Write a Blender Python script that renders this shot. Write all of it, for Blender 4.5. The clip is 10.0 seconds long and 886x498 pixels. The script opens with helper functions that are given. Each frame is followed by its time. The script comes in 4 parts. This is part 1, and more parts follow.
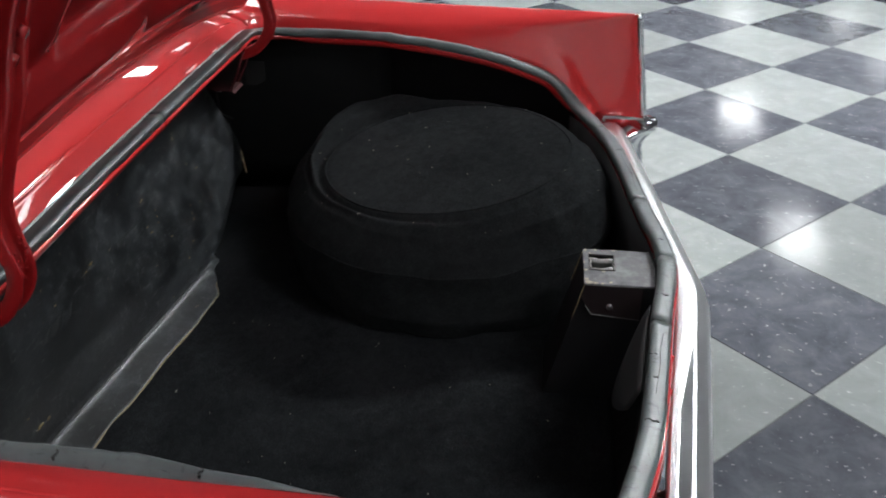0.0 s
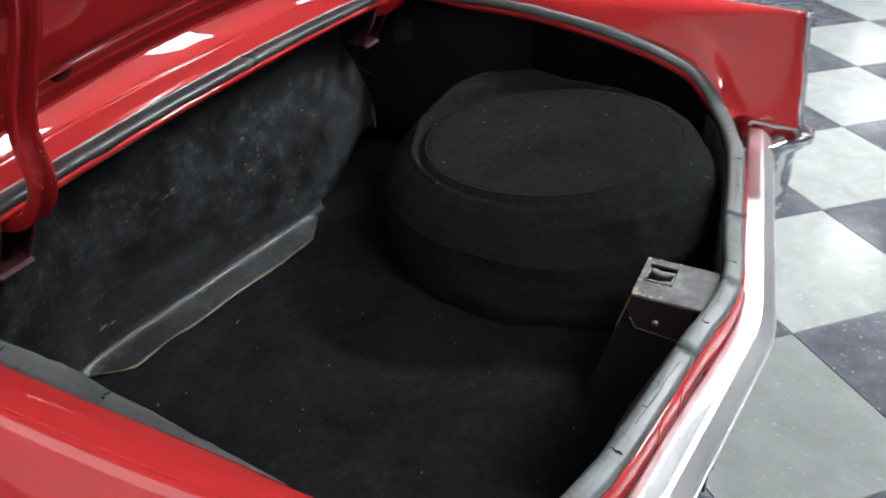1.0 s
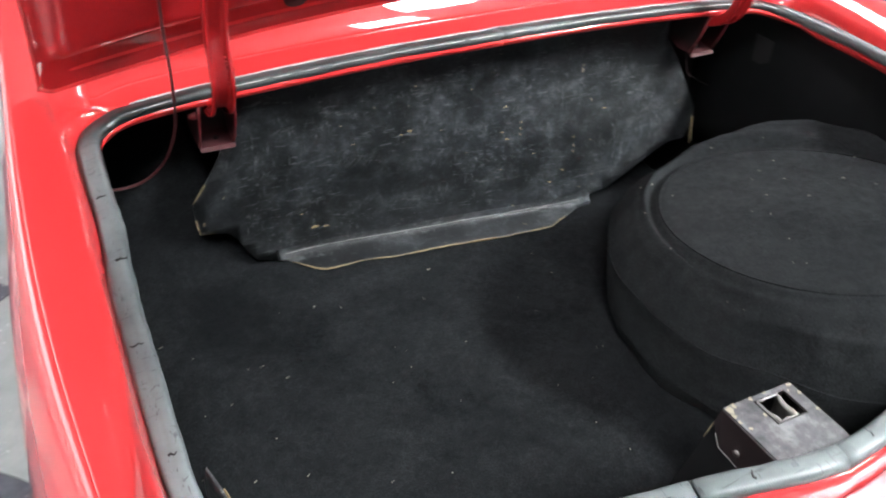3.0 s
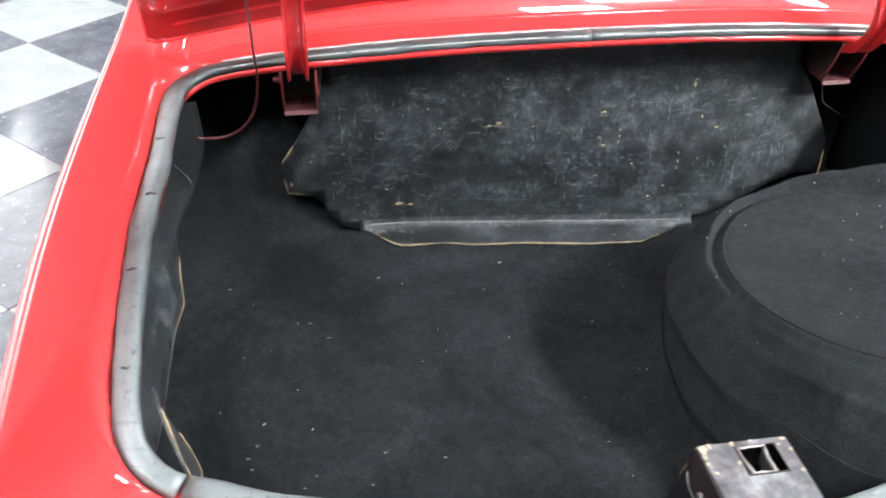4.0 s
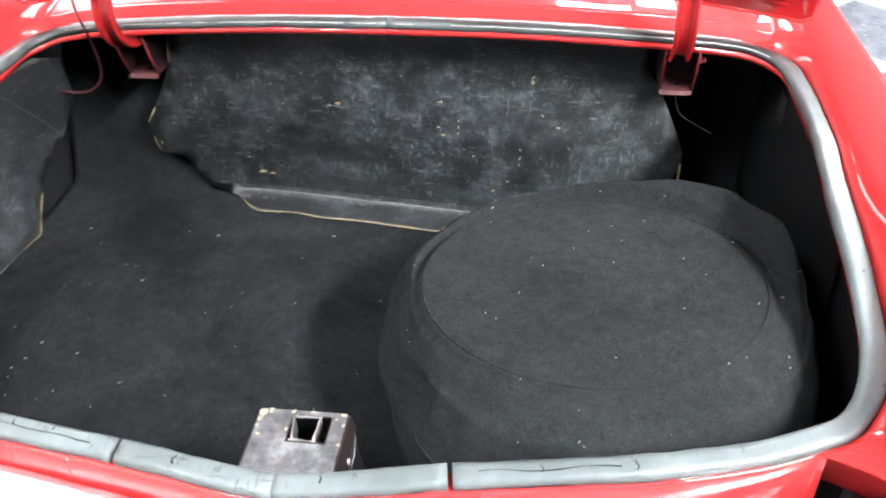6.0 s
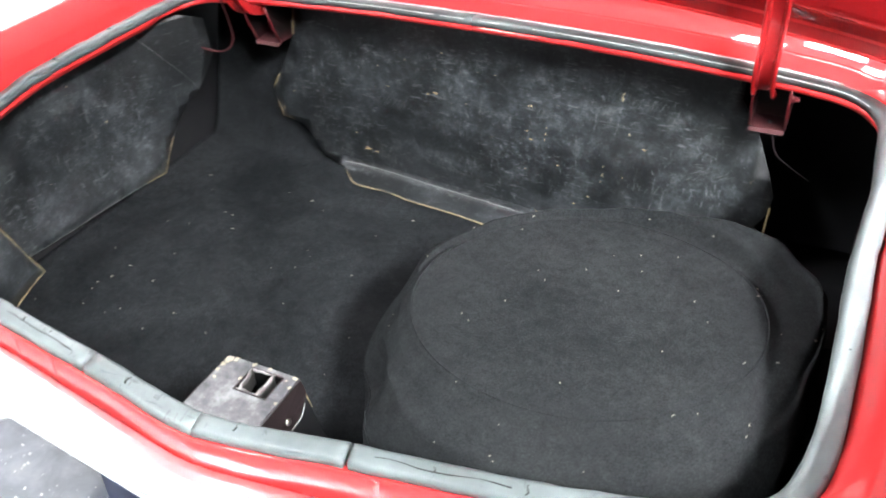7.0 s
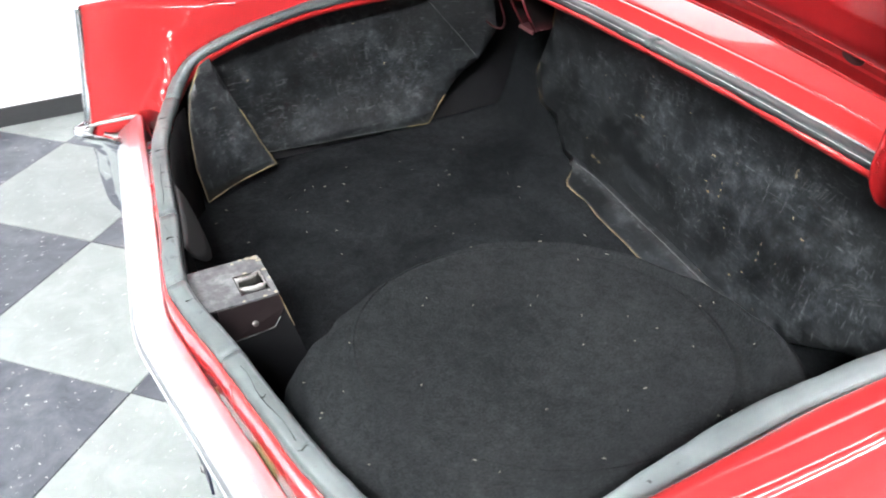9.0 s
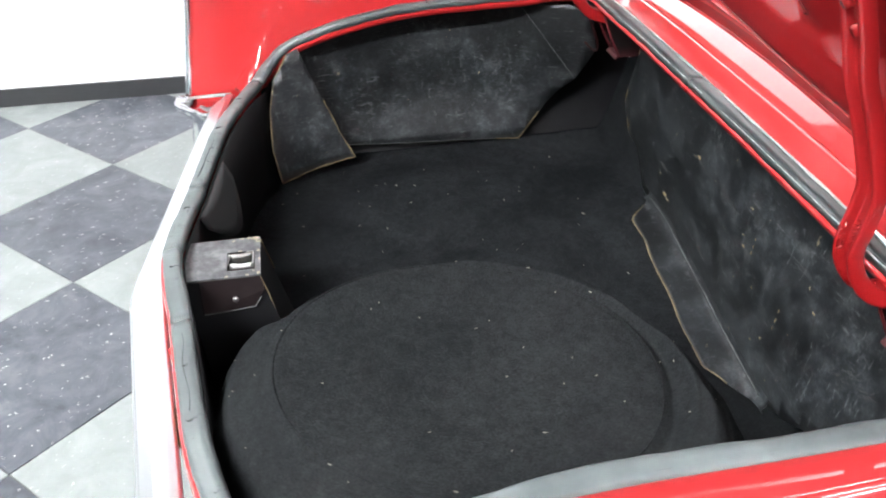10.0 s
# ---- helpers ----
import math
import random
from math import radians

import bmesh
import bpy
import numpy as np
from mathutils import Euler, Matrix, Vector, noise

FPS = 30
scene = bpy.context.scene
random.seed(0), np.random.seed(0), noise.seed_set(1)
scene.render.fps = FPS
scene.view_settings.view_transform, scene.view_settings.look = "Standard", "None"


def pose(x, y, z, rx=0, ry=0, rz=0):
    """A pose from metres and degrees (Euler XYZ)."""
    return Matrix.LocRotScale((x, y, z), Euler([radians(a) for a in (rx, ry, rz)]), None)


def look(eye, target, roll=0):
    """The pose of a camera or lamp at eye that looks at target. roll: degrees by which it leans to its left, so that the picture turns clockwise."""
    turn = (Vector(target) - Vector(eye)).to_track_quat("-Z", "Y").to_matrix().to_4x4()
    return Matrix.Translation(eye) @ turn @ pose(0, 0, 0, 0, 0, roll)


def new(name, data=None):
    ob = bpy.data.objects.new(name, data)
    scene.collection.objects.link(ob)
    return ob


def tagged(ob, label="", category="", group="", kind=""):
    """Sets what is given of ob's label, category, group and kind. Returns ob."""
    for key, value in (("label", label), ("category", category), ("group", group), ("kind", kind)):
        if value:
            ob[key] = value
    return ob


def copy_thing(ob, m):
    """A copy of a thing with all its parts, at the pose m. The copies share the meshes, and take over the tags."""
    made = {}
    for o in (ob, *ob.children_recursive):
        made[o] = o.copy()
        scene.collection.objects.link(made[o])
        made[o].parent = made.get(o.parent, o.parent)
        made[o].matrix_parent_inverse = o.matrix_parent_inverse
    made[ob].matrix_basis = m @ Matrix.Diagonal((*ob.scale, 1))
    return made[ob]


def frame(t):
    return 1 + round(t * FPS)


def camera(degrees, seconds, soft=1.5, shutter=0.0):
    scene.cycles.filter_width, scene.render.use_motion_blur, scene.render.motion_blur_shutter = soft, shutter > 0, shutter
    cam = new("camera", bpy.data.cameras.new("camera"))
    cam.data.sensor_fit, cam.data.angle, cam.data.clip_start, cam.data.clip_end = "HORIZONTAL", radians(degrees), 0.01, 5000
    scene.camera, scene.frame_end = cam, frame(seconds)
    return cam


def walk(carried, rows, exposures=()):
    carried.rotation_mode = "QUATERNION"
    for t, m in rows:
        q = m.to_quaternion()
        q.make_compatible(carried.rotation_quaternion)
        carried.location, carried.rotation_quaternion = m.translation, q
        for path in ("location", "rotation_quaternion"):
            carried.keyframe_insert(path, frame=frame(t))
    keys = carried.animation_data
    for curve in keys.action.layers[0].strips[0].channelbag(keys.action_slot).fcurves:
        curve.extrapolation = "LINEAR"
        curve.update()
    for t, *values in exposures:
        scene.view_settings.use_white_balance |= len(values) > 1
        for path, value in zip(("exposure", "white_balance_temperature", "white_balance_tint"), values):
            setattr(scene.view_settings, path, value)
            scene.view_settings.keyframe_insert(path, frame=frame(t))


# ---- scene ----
cam = camera(53.3, 10.0, 1.9, 0.5)
PATH = [
    (0, (-1.166, 0.227, 1.274), (0.548, 0.427, 0.263), -0.3),
    (0.5, (-1.125, 0.087, 1.265), (0.525, 0.551, 0.234), -0.3),
    (1, (-1.061, -0.031, 1.267), (0.477, 0.673, 0.2), 0.3),
    (1.5, (-0.98, -0.141, 1.273), (0.414, 0.793, 0.185), 0.6),
    (2, (-0.88, -0.228, 1.28), (0.34, 0.905, 0.171), 1.2),
    (2.5, (-0.783, -0.3, 1.285), (0.217, 1.012, 0.155), 1.9),
    (3, (-0.682, -0.357, 1.297), (0.071, 1.1, 0.153), 1.7),
    (3.2, (-0.648, -0.373, 1.301), (0.01, 1.124, 0.149), 1.9),
    (4.3, (-0.342, -0.488, 1.293), (-0.151, 1.136, 0.142), 0.7),
    (4.5, (-0.273, -0.501, 1.295), (-0.111, 1.125, 0.142), 0.5),
    (5, (-0.074, -0.53, 1.291), (0.03, 1.104, 0.142), -0.3),
    (5.2, (0.004, -0.541, 1.289), (0.087, 1.095, 0.142), -0.6),
    (6.3, (0.34, -0.544, 1.313), (-0.021, 1.04, 0.146), -1.4),
    (6.5, (0.399, -0.529, 1.307), (-0.061, 1.037, 0.15), -1.2),
    (7, (0.55, -0.475, 1.302), (-0.167, 0.995, 0.151), -1.4),
    (7.5, (0.687, -0.409, 1.297), (-0.28, 0.919, 0.156), -1.5),
    (8, (0.814, -0.321, 1.29), (-0.366, 0.831, 0.158), -1.3),
    (8.5, (0.93, -0.206, 1.287), (-0.427, 0.737, 0.16), -1.3),
    (9, (1.014, -0.071, 1.282), (-0.48, 0.652, 0.167), -1.2),
    (9.5, (1.071, 0.076, 1.281), (-0.519, 0.585, 0.179), -0.9),
    (10, (1.109, 0.229, 1.278), (-0.544, 0.511, 0.187), -0.8),
]
EXPOSURES = [(0, -1.08), (1, -0.65), (2, -0.3), (3, 0.48), (4.5, 1.15), (6.5, 1.15), (7.5, 0.95), (8.5, 0.65), (10, 0.27)]
walk(cam, [(t, look(eye, target, roll)) for t, eye, target, roll in PATH], EXPOSURES)

# ---- world and light: closed showroom lit by ceiling troffers ----
world = bpy.data.worlds.new("showroom_world")
world.use_nodes = True
world.node_tree.nodes["Background"].inputs[0].default_value = (0.9, 0.95, 1.0, 1)
world.node_tree.nodes["Background"].inputs[1].default_value = 0.005
scene.world = world

CEILING = 3.3
LAMP_POWER = 125.0
# ceiling fittings: place, share of the full power, turn
# the pair at x 4.9 is unseen, added to brighten the bumper
LAMPS = [(2.7, -2.3, 1.75, 0), (2.7, -1.27, 1.75, 0), (-1.15, -1.5, 0.55, 0), (3.0, 2.85, 0.5, 0), (1.35, 3.25, 0.5, 0), (0.8, 1.95, 0.5, 0), (4.9, 0.55, 0.5, 0), (4.9, 1.7, 0.5, 0),
         (7.2, -2.5, 0.24, 90), (10.6, -2.5, 0.24, 90), (15.6, -3.3, 0.08, 90), (7.2, -0.6, 0.08, 90), (10.8, -0.6, 0.08, 90), (13.4, -0.5, 0.08, 90),
         (12.9, -5.1, 0.08, 90), (15.2, -5.1, 0.08, 90), (7.2, 2.0, 0.08, 90)]
# glowing frosted window high in the west wall: from, to (y, z), strength of its glow
# unseen, added to give the red deck its bright reflection
ADDED_WINDOW = (0.6, 4.8, 1.0, 3.15, 4.8)
ROOM = (-2.05, 18.0, -8.0, 6.5)


# ---- materials ----
def material(name, colour, rough=0.5, metal=0.0, coat=0.0):
    m = bpy.data.materials.new(name)
    m.use_nodes = True
    b = m.node_tree.nodes["Principled BSDF"]
    b.inputs["Base Color"].default_value = (*colour, 1)
    b.inputs["Roughness"].default_value = rough
    b.inputs["Metallic"].default_value = metal
    b.inputs["Coat Weight"].default_value = coat
    b.inputs["Coat Roughness"].default_value = 0.04
    return m


def node(m, kind, **values):
    n = m.node_tree.nodes.new(kind)
    for key, v in values.items():
        n.inputs[key.replace("_", " ")].default_value = v
    return n


def join(m, a, out, b, into):
    m.node_tree.links.new(a.outputs[out], b.inputs[into])


def shader(m):
    return m.node_tree.nodes["Principled BSDF"]


def coords(m, scale=(1, 1, 1), turn=(0, 0, 0)):
    """World-sized coordinates of the object."""
    c = m.node_tree.nodes.new("ShaderNodeTexCoord")
    p = m.node_tree.nodes.new("ShaderNodeMapping")
    p.inputs["Scale"].default_value = scale
    p.inputs["Rotation"].default_value = turn
    join(m, c, "Object", p, "Vector")
    return p


def noise_node(m, at, scale, detail=4.0, rough=0.6, distort=0.0):
    n = m.node_tree.nodes.new("ShaderNodeTexNoise")
    n.inputs["Scale"].default_value = scale
    n.inputs["Detail"].default_value = detail
    n.inputs["Roughness"].default_value = rough
    n.inputs["Distortion"].default_value = distort
    join(m, at, "Vector", n, "Vector")
    return n


def ramp(m, source, out, stops):
    r = m.node_tree.nodes.new("ShaderNodeValToRGB")
    e = r.color_ramp.elements
    e.remove(e[1])
    for k, (pos, col) in enumerate(stops):
        el = e[0] if k == 0 else e.new(pos)
        el.position = pos
        el.color = (*col, 1) if len(col) == 3 else (col[0], col[0], col[0], 1)
    join(m, source, out, r, "Fac")
    return r


def mix(m, fac, a, b, kind="MIX"):
    """Colour mix; fac, a and b are (node, output) or plain values."""
    x = m.node_tree.nodes.new("ShaderNodeMix")
    x.data_type, x.blend_type = "RGBA", kind
    for slot, v in ((0, fac), (6, a), (7, b)):
        if isinstance(v, tuple) and hasattr(v[0], "outputs"):
            m.node_tree.links.new(v[0].outputs[v[1]], x.inputs[slot])
        elif slot == 0:
            x.inputs[slot].default_value = v
        else:
            x.inputs[slot].default_value = (*v, 1)
    return x


def colour_from(m, n, out=2):
    m.node_tree.links.new(n.outputs[out], shader(m).inputs["Base Color"])


def bump(m, source, out, strength, distance=0.002):
    b = m.node_tree.nodes.new("ShaderNodeBump")
    b.inputs["Strength"].default_value = strength
    b.inputs["Distance"].default_value = distance
    join(m, source, out, b, "Height")
    join(m, b, "Normal", shader(m), "Normal")
    return b


def red_paint(name, low, high):
    m = material(name, high, 0.45, 0.0, 1.0)
    shader(m).inputs["Coat Roughness"].default_value = 0.015
    shader(m).inputs["Specular IOR Level"].default_value = 0.05
    c = coords(m)
    n = noise_node(m, c, 6.0, 3)
    colour_from(m, mix(m, (n, "Fac"), low, high))
    f = noise_node(m, c, 45.0, 2)
    bump(m, f, "Fac", 0.012, 0.001)
    return m


def chrome(name, low, high):
    m = material(name, (0.82, 0.83, 0.85), low, 1.0)
    c = coords(m)
    n = noise_node(m, c, 14.0, 6, 0.7)
    r = ramp(m, n, "Fac", [(0.35, (low,)), (0.75, (high,))])
    join(m, r, "Color", shader(m), "Roughness")
    return m


def carpet(name, base, light, scale=1.0, rough=1.0):
    m = material(name, base, 0.95)
    c = coords(m)
    big = noise_node(m, c, 4.5 * scale, 6, 0.7, 0.4)
    nap = noise_node(m, c, 60.0, 6, 0.75, 0.5)
    fine = noise_node(m, c, 420.0, 3, 0.9)
    r = ramp(m, big, "Fac", [(0.32, base), (0.72, light)])
    w = ramp(m, nap, "Fac", [(0.32, (0.75,)), (0.68, (1.25,))])
    f = ramp(m, fine, "Fac", [(0.34, (1 - 0.45 * rough,)), (0.5, (0.96,)), (0.68, (1 + 0.62 * rough,))])
    layer = mix(m, 1.0, (r, "Color"), (w, "Color"), "MULTIPLY")
    colour_from(m, mix(m, 1.0, (layer, 2), (f, "Color"), "MULTIPLY"))
    shader(m).inputs["Specular IOR Level"].default_value = 0.0
    shader(m).inputs["Diffuse Roughness"].default_value = 0.4
    bump(m, fine, "Fac", 0.4 * rough, 0.002)
    return m


def scuffed_board():
    m = material("scuffed_black_board", (0.02, 0.021, 0.023), 0.45)
    c = coords(m)
    wide = noise_node(m, c, 5.5, 4, 0.6, 0.5)
    mid = noise_node(m, c, 25.0, 9, 0.70, 0.25)
    r = ramp(m, mid, "Fac", [(0.36, (0.0072, 0.0082, 0.0092)), (0.48, (0.0140, 0.0158, 0.0175)), (0.56, (0.024, 0.0268, 0.0292)), (0.64, (0.041, 0.0450, 0.0475)), (0.75, (0.070, 0.075, 0.077))])
    dull = ramp(m, wide, "Fac", [(0.38, (0.44,)), (0.50, (0.8,)), (0.64, (1.45,))])
    layer = (mix(m, 1.0, (r, "Color"), (dull, "Color"), "MULTIPLY"), 2)
    # leathery mottling
    cell = noise_node(m, c, 150.0, 6, 0.75, 0.3)
    grain = ramp(m, cell, "Fac", [(0.34, (0.68,)), (0.52, (1.0,)), (0.66, (1.5,))])
    layer = (mix(m, 1.0, layer, (grain, "Color"), "MULTIPLY"), 2)
    # short rubbed streaks, each set in its own direction
    for k, (sc, tn, top) in enumerate((((14, 14, 60), (0.1, 0.35, 0.2), 0.28), ((55, 40, 12), (0.1, 0.5, 0.1), 0.28), ((18, 18, 75), (0.1, -0.5, 0.1), 0.28))):
        s = noise_node(m, coords(m, sc, tn), 2.1 + k, 4, 0.6, 0.6)
        t = ramp(m, s, "Fac", [(0.60, (0.0,)), (0.70, (top,))])
        gate = noise_node(m, coords(m, (1, 1, 1), (0.3 * k, 0, k)), 7.0, 3)
        g = ramp(m, gate, "Fac", [(0.46, (0.0,)), (0.56, (1.0,))])
        both = mix(m, 1.0, (t, "Color"), (g, "Color"), "MULTIPLY")
        layer = (mix(m, (both, 2), layer, (0.20, 0.21, 0.21)), 2)
    # crisp pale flecks
    v = noise_node(m, c, 48.0, 9, 0.78, 0.1)
    fleck = ramp(m, v, "Fac", [(0.585, (0.0,)), (0.635, (0.42,))])
    gate = ramp(m, wide, "Fac", [(0.42, (0.15,)), (0.56, (1.0,))])
    both = mix(m, 1.0, (fleck, "Color"), (gate, "Color"), "MULTIPLY")
    layer = (mix(m, (both, 2), layer, (0.105, 0.112, 0.113)), 2)
    # chips that show tan fibre
    v = noise_node(m, c, 62.0, 3, 0.5)
    spots = ramp(m, v, "Fac", [(0.715, (0.0,)), (0.735, (1.0,))])
    gate = ramp(m, wide, "Fac", [(0.48, (0.0,)), (0.6, (1.0,))])
    both = mix(m, 1.0, (spots, "Color"), (gate, "Color"), "MULTIPLY")
    colour_from(m, mix(m, (both, 2), layer, (0.26, 0.21, 0.12)))
    rr = ramp(m, mid, "Fac", [(0.3, (0.34,)), (0.8, (0.6,))])
    join(m, rr, "Color", shader(m), "Roughness")
    bump(m, mid, "Fac", 0.3, 0.002)
    return m


def rubber(name, dim=1.0, cracks=0.27):
    m = material(name, (0.2, 0.21, 0.2), 0.42)
    c = coords(m)
    n = noise_node(m, c, 6.0, 7, 0.62)
    r = ramp(m, n, "Fac", [(0.3, (0.048 * dim, 0.058 * dim, 0.060 * dim)), (0.5, (0.091 * dim, 0.107 * dim, 0.108 * dim)), (0.75, (0.158 * dim, 0.183 * dim, 0.182 * dim))])
    fine = noise_node(m, c, 110.0, 4, 0.6)
    # bleached most on the right-hand side of the opening
    cut = m.node_tree.nodes.new("ShaderNodeSeparateXYZ")
    join(m, c, "Vector", cut, 0)
    side = m.node_tree.nodes.new("ShaderNodeMath")
    side.operation = "MULTIPLY_ADD"
    side.inputs[1].default_value = 0.7
    side.inputs[2].default_value = 0.5
    join(m, cut, "X", side, 0)
    bleach = ramp(m, side, 0, [(0.06, (1.0,)), (0.35, (0.95,)), (0.65, (0.9,)), (0.94, (0.95,))])
    layer = (mix(m, 1.0, (r, "Color"), (bleach, "Color"), "MULTIPLY"), 2)
    # front edge darkened in the colour, standing in for the lid's shade
    lid_shade = ramp(m, cut, "Y", [(0.735, (1.0,)), (0.775, (0.6,)), (0.815, (0.16,))])
    layer = (mix(m, 1.0, layer, (lid_shade, "Color"), "MULTIPLY"), 2)
    # hair cracks along the strip and grime in patches
    for sc in ((14, 90, 90), (95, 13, 90), (60, 22, 60)):
        hair = noise_node(m, coords(m, sc), 1.5, 4, 0.65, 0.8)
        crack = ramp(m, hair, "Fac", [(cracks, (0.45,)), (cracks + 0.05, (1.0,))])
        layer = (mix(m, 1.0, layer, (crack, "Color"), "MULTIPLY"), 2)
    colour_from(m, layer[0])
    bump(m, fine, "Fac", 0.25, 0.001)
    return m


def tile_material(name, base, low, high, chip):
    m = material(name, base, 0.16)
    shader(m).inputs["Specular IOR Level"].default_value = 0.2
    info = m.node_tree.nodes.new("ShaderNodeObjectInfo")
    geo = m.node_tree.nodes.new("ShaderNodeNewGeometry")
    pos = m.node_tree.nodes.new("ShaderNodeMapping")
    join(m, geo, "Position", pos, "Vector")
    spin = m.node_tree.nodes.new("ShaderNodeCombineXYZ")
    times = m.node_tree.nodes.new("ShaderNodeMath")
    times.operation = "MULTIPLY"
    times.inputs[1].default_value = 40.0
    join(m, info, "Random", times, 0)
    join(m, times, 0, spin, "Z")
    m.node_tree.links.new(spin.outputs[0], pos.inputs["Rotation"])
    n = noise_node(m, pos, 9.0, 8, 0.72, 0.6)
    r = ramp(m, n, "Fac", [(0.3, low), (0.5, base), (0.72, high)])
    # short pale chips, streaked one way in each tile
    streak = m.node_tree.nodes.new("ShaderNodeMapping")
    streak.inputs["Scale"].default_value = (55, 130, 60)
    join(m, pos, "Vector", streak, "Vector")
    s = noise_node(m, streak, 1.0, 2, 0.4)
    t = ramp(m, s, "Fac", [(0.69, (0.0,)), (0.72, (0.6,))])
    layer = mix(m, (t, "Color"), (r, "Color"), chip)
    var = ramp(m, info, "Random", [(0.0, (0.86,)), (1.0, (1.12,))])
    colour_from(m, mix(m, 1.0, (layer, 2), (var, "Color"), "MULTIPLY"))
    w = noise_node(m, pos, 3.0, 5, 0.6)
    g = ramp(m, w, "Fac", [(0.3, (0.07,)), (0.75, (0.15,))])
    join(m, g, "Color", shader(m), "Roughness")
    bump(m, n, "Fac", 0.05, 0.002)
    return m


def plain(name, colour, rough, scale=30.0, amount=0.25, metal=0.0, bumpy=0.1):
    m = material(name, colour, rough, metal)
    c = coords(m)
    n = noise_node(m, c, scale, 6, 0.65)
    lo = tuple(v * (1 - amount) for v in colour)
    hi = tuple(min(1, v * (1 + amount)) for v in colour)
    colour_from(m, mix(m, (n, "Fac"), lo, hi))
    bump(m, n, "Fac", bumpy, 0.001)
    return m


def worn_metal():
    """Black paint rubbed through to grey and primer pink."""
    m = material("worn_black_plate", (0.05, 0.05, 0.055), 0.45)
    c = coords(m)
    n = noise_node(m, c, 28.0, 7, 0.7)
    r = ramp(m, n, "Fac", [(0.35, (0.028, 0.029, 0.032)), (0.5, (0.070, 0.071, 0.075)), (0.66, (0.165, 0.165, 0.17))])
    e = noise_node(m, c, 60.0, 3, 0.6)
    s = ramp(m, e, "Fac", [(0.70, (0.0,)), (0.74, (1.0,))])
    colour_from(m, mix(m, (s, "Color"), (r, "Color"), (0.33, 0.29, 0.24)))
    bump(m, n, "Fac", 0.15, 0.001)
    return m


def glow(name, strength):
    m = bpy.data.materials.new(name)
    m.use_nodes = True
    m.node_tree.nodes.clear()
    e = m.node_tree.nodes.new("ShaderNodeEmission")
    e.inputs[0].default_value = (0.95, 0.98, 1.0, 1)
    e.inputs[1].default_value = strength
    o = m.node_tree.nodes.new("ShaderNodeOutputMaterial")
    m.node_tree.links.new(e.outputs[0], o.inputs[0])
    return m


def bracket_paint():
    """Red paint that turns black at mid height and dull pink at the lower lip."""
    m = material("red_black_bracket", (0.05, 0.01, 0.01), 0.55)
    shader(m).inputs["Specular IOR Level"].default_value = 0.2
    geo = m.node_tree.nodes.new("ShaderNodeNewGeometry")
    cut = m.node_tree.nodes.new("ShaderNodeSeparateXYZ")
    join(m, geo, "Position", cut, 0)
    n = noise_node(m, coords(m), 30.0, 4)
    add = m.node_tree.nodes.new("ShaderNodeMath")
    add.operation = "MULTIPLY_ADD"
    add.inputs[1].default_value = 0.03
    join(m, n, "Fac", add, 0)
    join(m, cut, "Z", add, 2)
    r = ramp(m, add, 0, [(0.674, (0.055, 0.017, 0.019)), (0.684, (0.022, 0.006, 0.007)), (0.700, (0.006, 0.004, 0.004)), (0.752, (0.006, 0.003, 0.003)), (0.785, (0.22, 0.007, 0.01))])
    colour_from(m, r, 0)
    return m


RED = red_paint("red_paint", (0.42, 0.023, 0.025), (0.49, 0.028, 0.030))
# body red darkened, so the shade under the lid sits in the colour
SHADED_RED = red_paint("shaded_red_paint", (0.22, 0.0085, 0.010), (0.27, 0.011, 0.013))
BRACKET_RED = bracket_paint()
CHROME = chrome("chrome", 0.05, 0.14)
HAZY_CHROME = chrome("hazy_old_chrome", 0.29, 0.36)
CARPET = carpet("black_trunk_carpet", (0.0070, 0.0077, 0.0084), (0.0196, 0.0212, 0.0227))
FELT = carpet("black_felt_cover", (0.0120, 0.0131, 0.0139), (0.0224, 0.0240, 0.0250), 1.0, 1.0)
BOARD = scuffed_board()
RUBBED = plain("rubbed_grey_board", (0.10, 0.104, 0.10), 0.7, 90, 0.8)
SCUFF = plain("rubbed_scuff", (0.046, 0.049, 0.049), 0.7, 120, 0.7)
CREAM = plain("cream_primer", (0.26, 0.23, 0.17), 0.6, 80, 0.7)
FIBRE = plain("tan_board_edge", (0.20, 0.155, 0.085), 0.9, 60, 0.7)
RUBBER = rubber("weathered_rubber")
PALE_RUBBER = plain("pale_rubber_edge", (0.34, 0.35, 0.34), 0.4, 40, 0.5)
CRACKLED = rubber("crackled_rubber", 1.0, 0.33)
BLACK = plain("black_inner_metal", (0.008, 0.008, 0.009), 0.6, 20, 0.4)
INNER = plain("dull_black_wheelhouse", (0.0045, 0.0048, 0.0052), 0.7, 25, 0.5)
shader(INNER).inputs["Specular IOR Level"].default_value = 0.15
PLATE = worn_metal()
NAVY = plain("dark_blue_plate", (0.012, 0.015, 0.035), 0.3, 50, 0.4)
LEAF = plain("olive_dry_leaf", (0.10, 0.095, 0.04), 0.7, 60, 0.6)
DULL_RED = plain("dull_red_primer", (0.11, 0.008, 0.012), 0.5, 40, 0.4)
STEEL = plain("dull_steel", (0.30, 0.29, 0.28), 0.45, 60, 0.4, 1.0)
shader(BLACK).inputs["Specular IOR Level"].default_value = 0.15
PLATE_DARK = plain("black_plate_with_red_showing", (0.013, 0.0085, 0.009), 0.4, 30, 0.8)
DARK = plain("black_hollow", (0.004, 0.004, 0.004), 0.8, 20, 0.3)
LINT = plain("pale_lint", (0.17, 0.155, 0.125), 0.9, 200, 0.4)
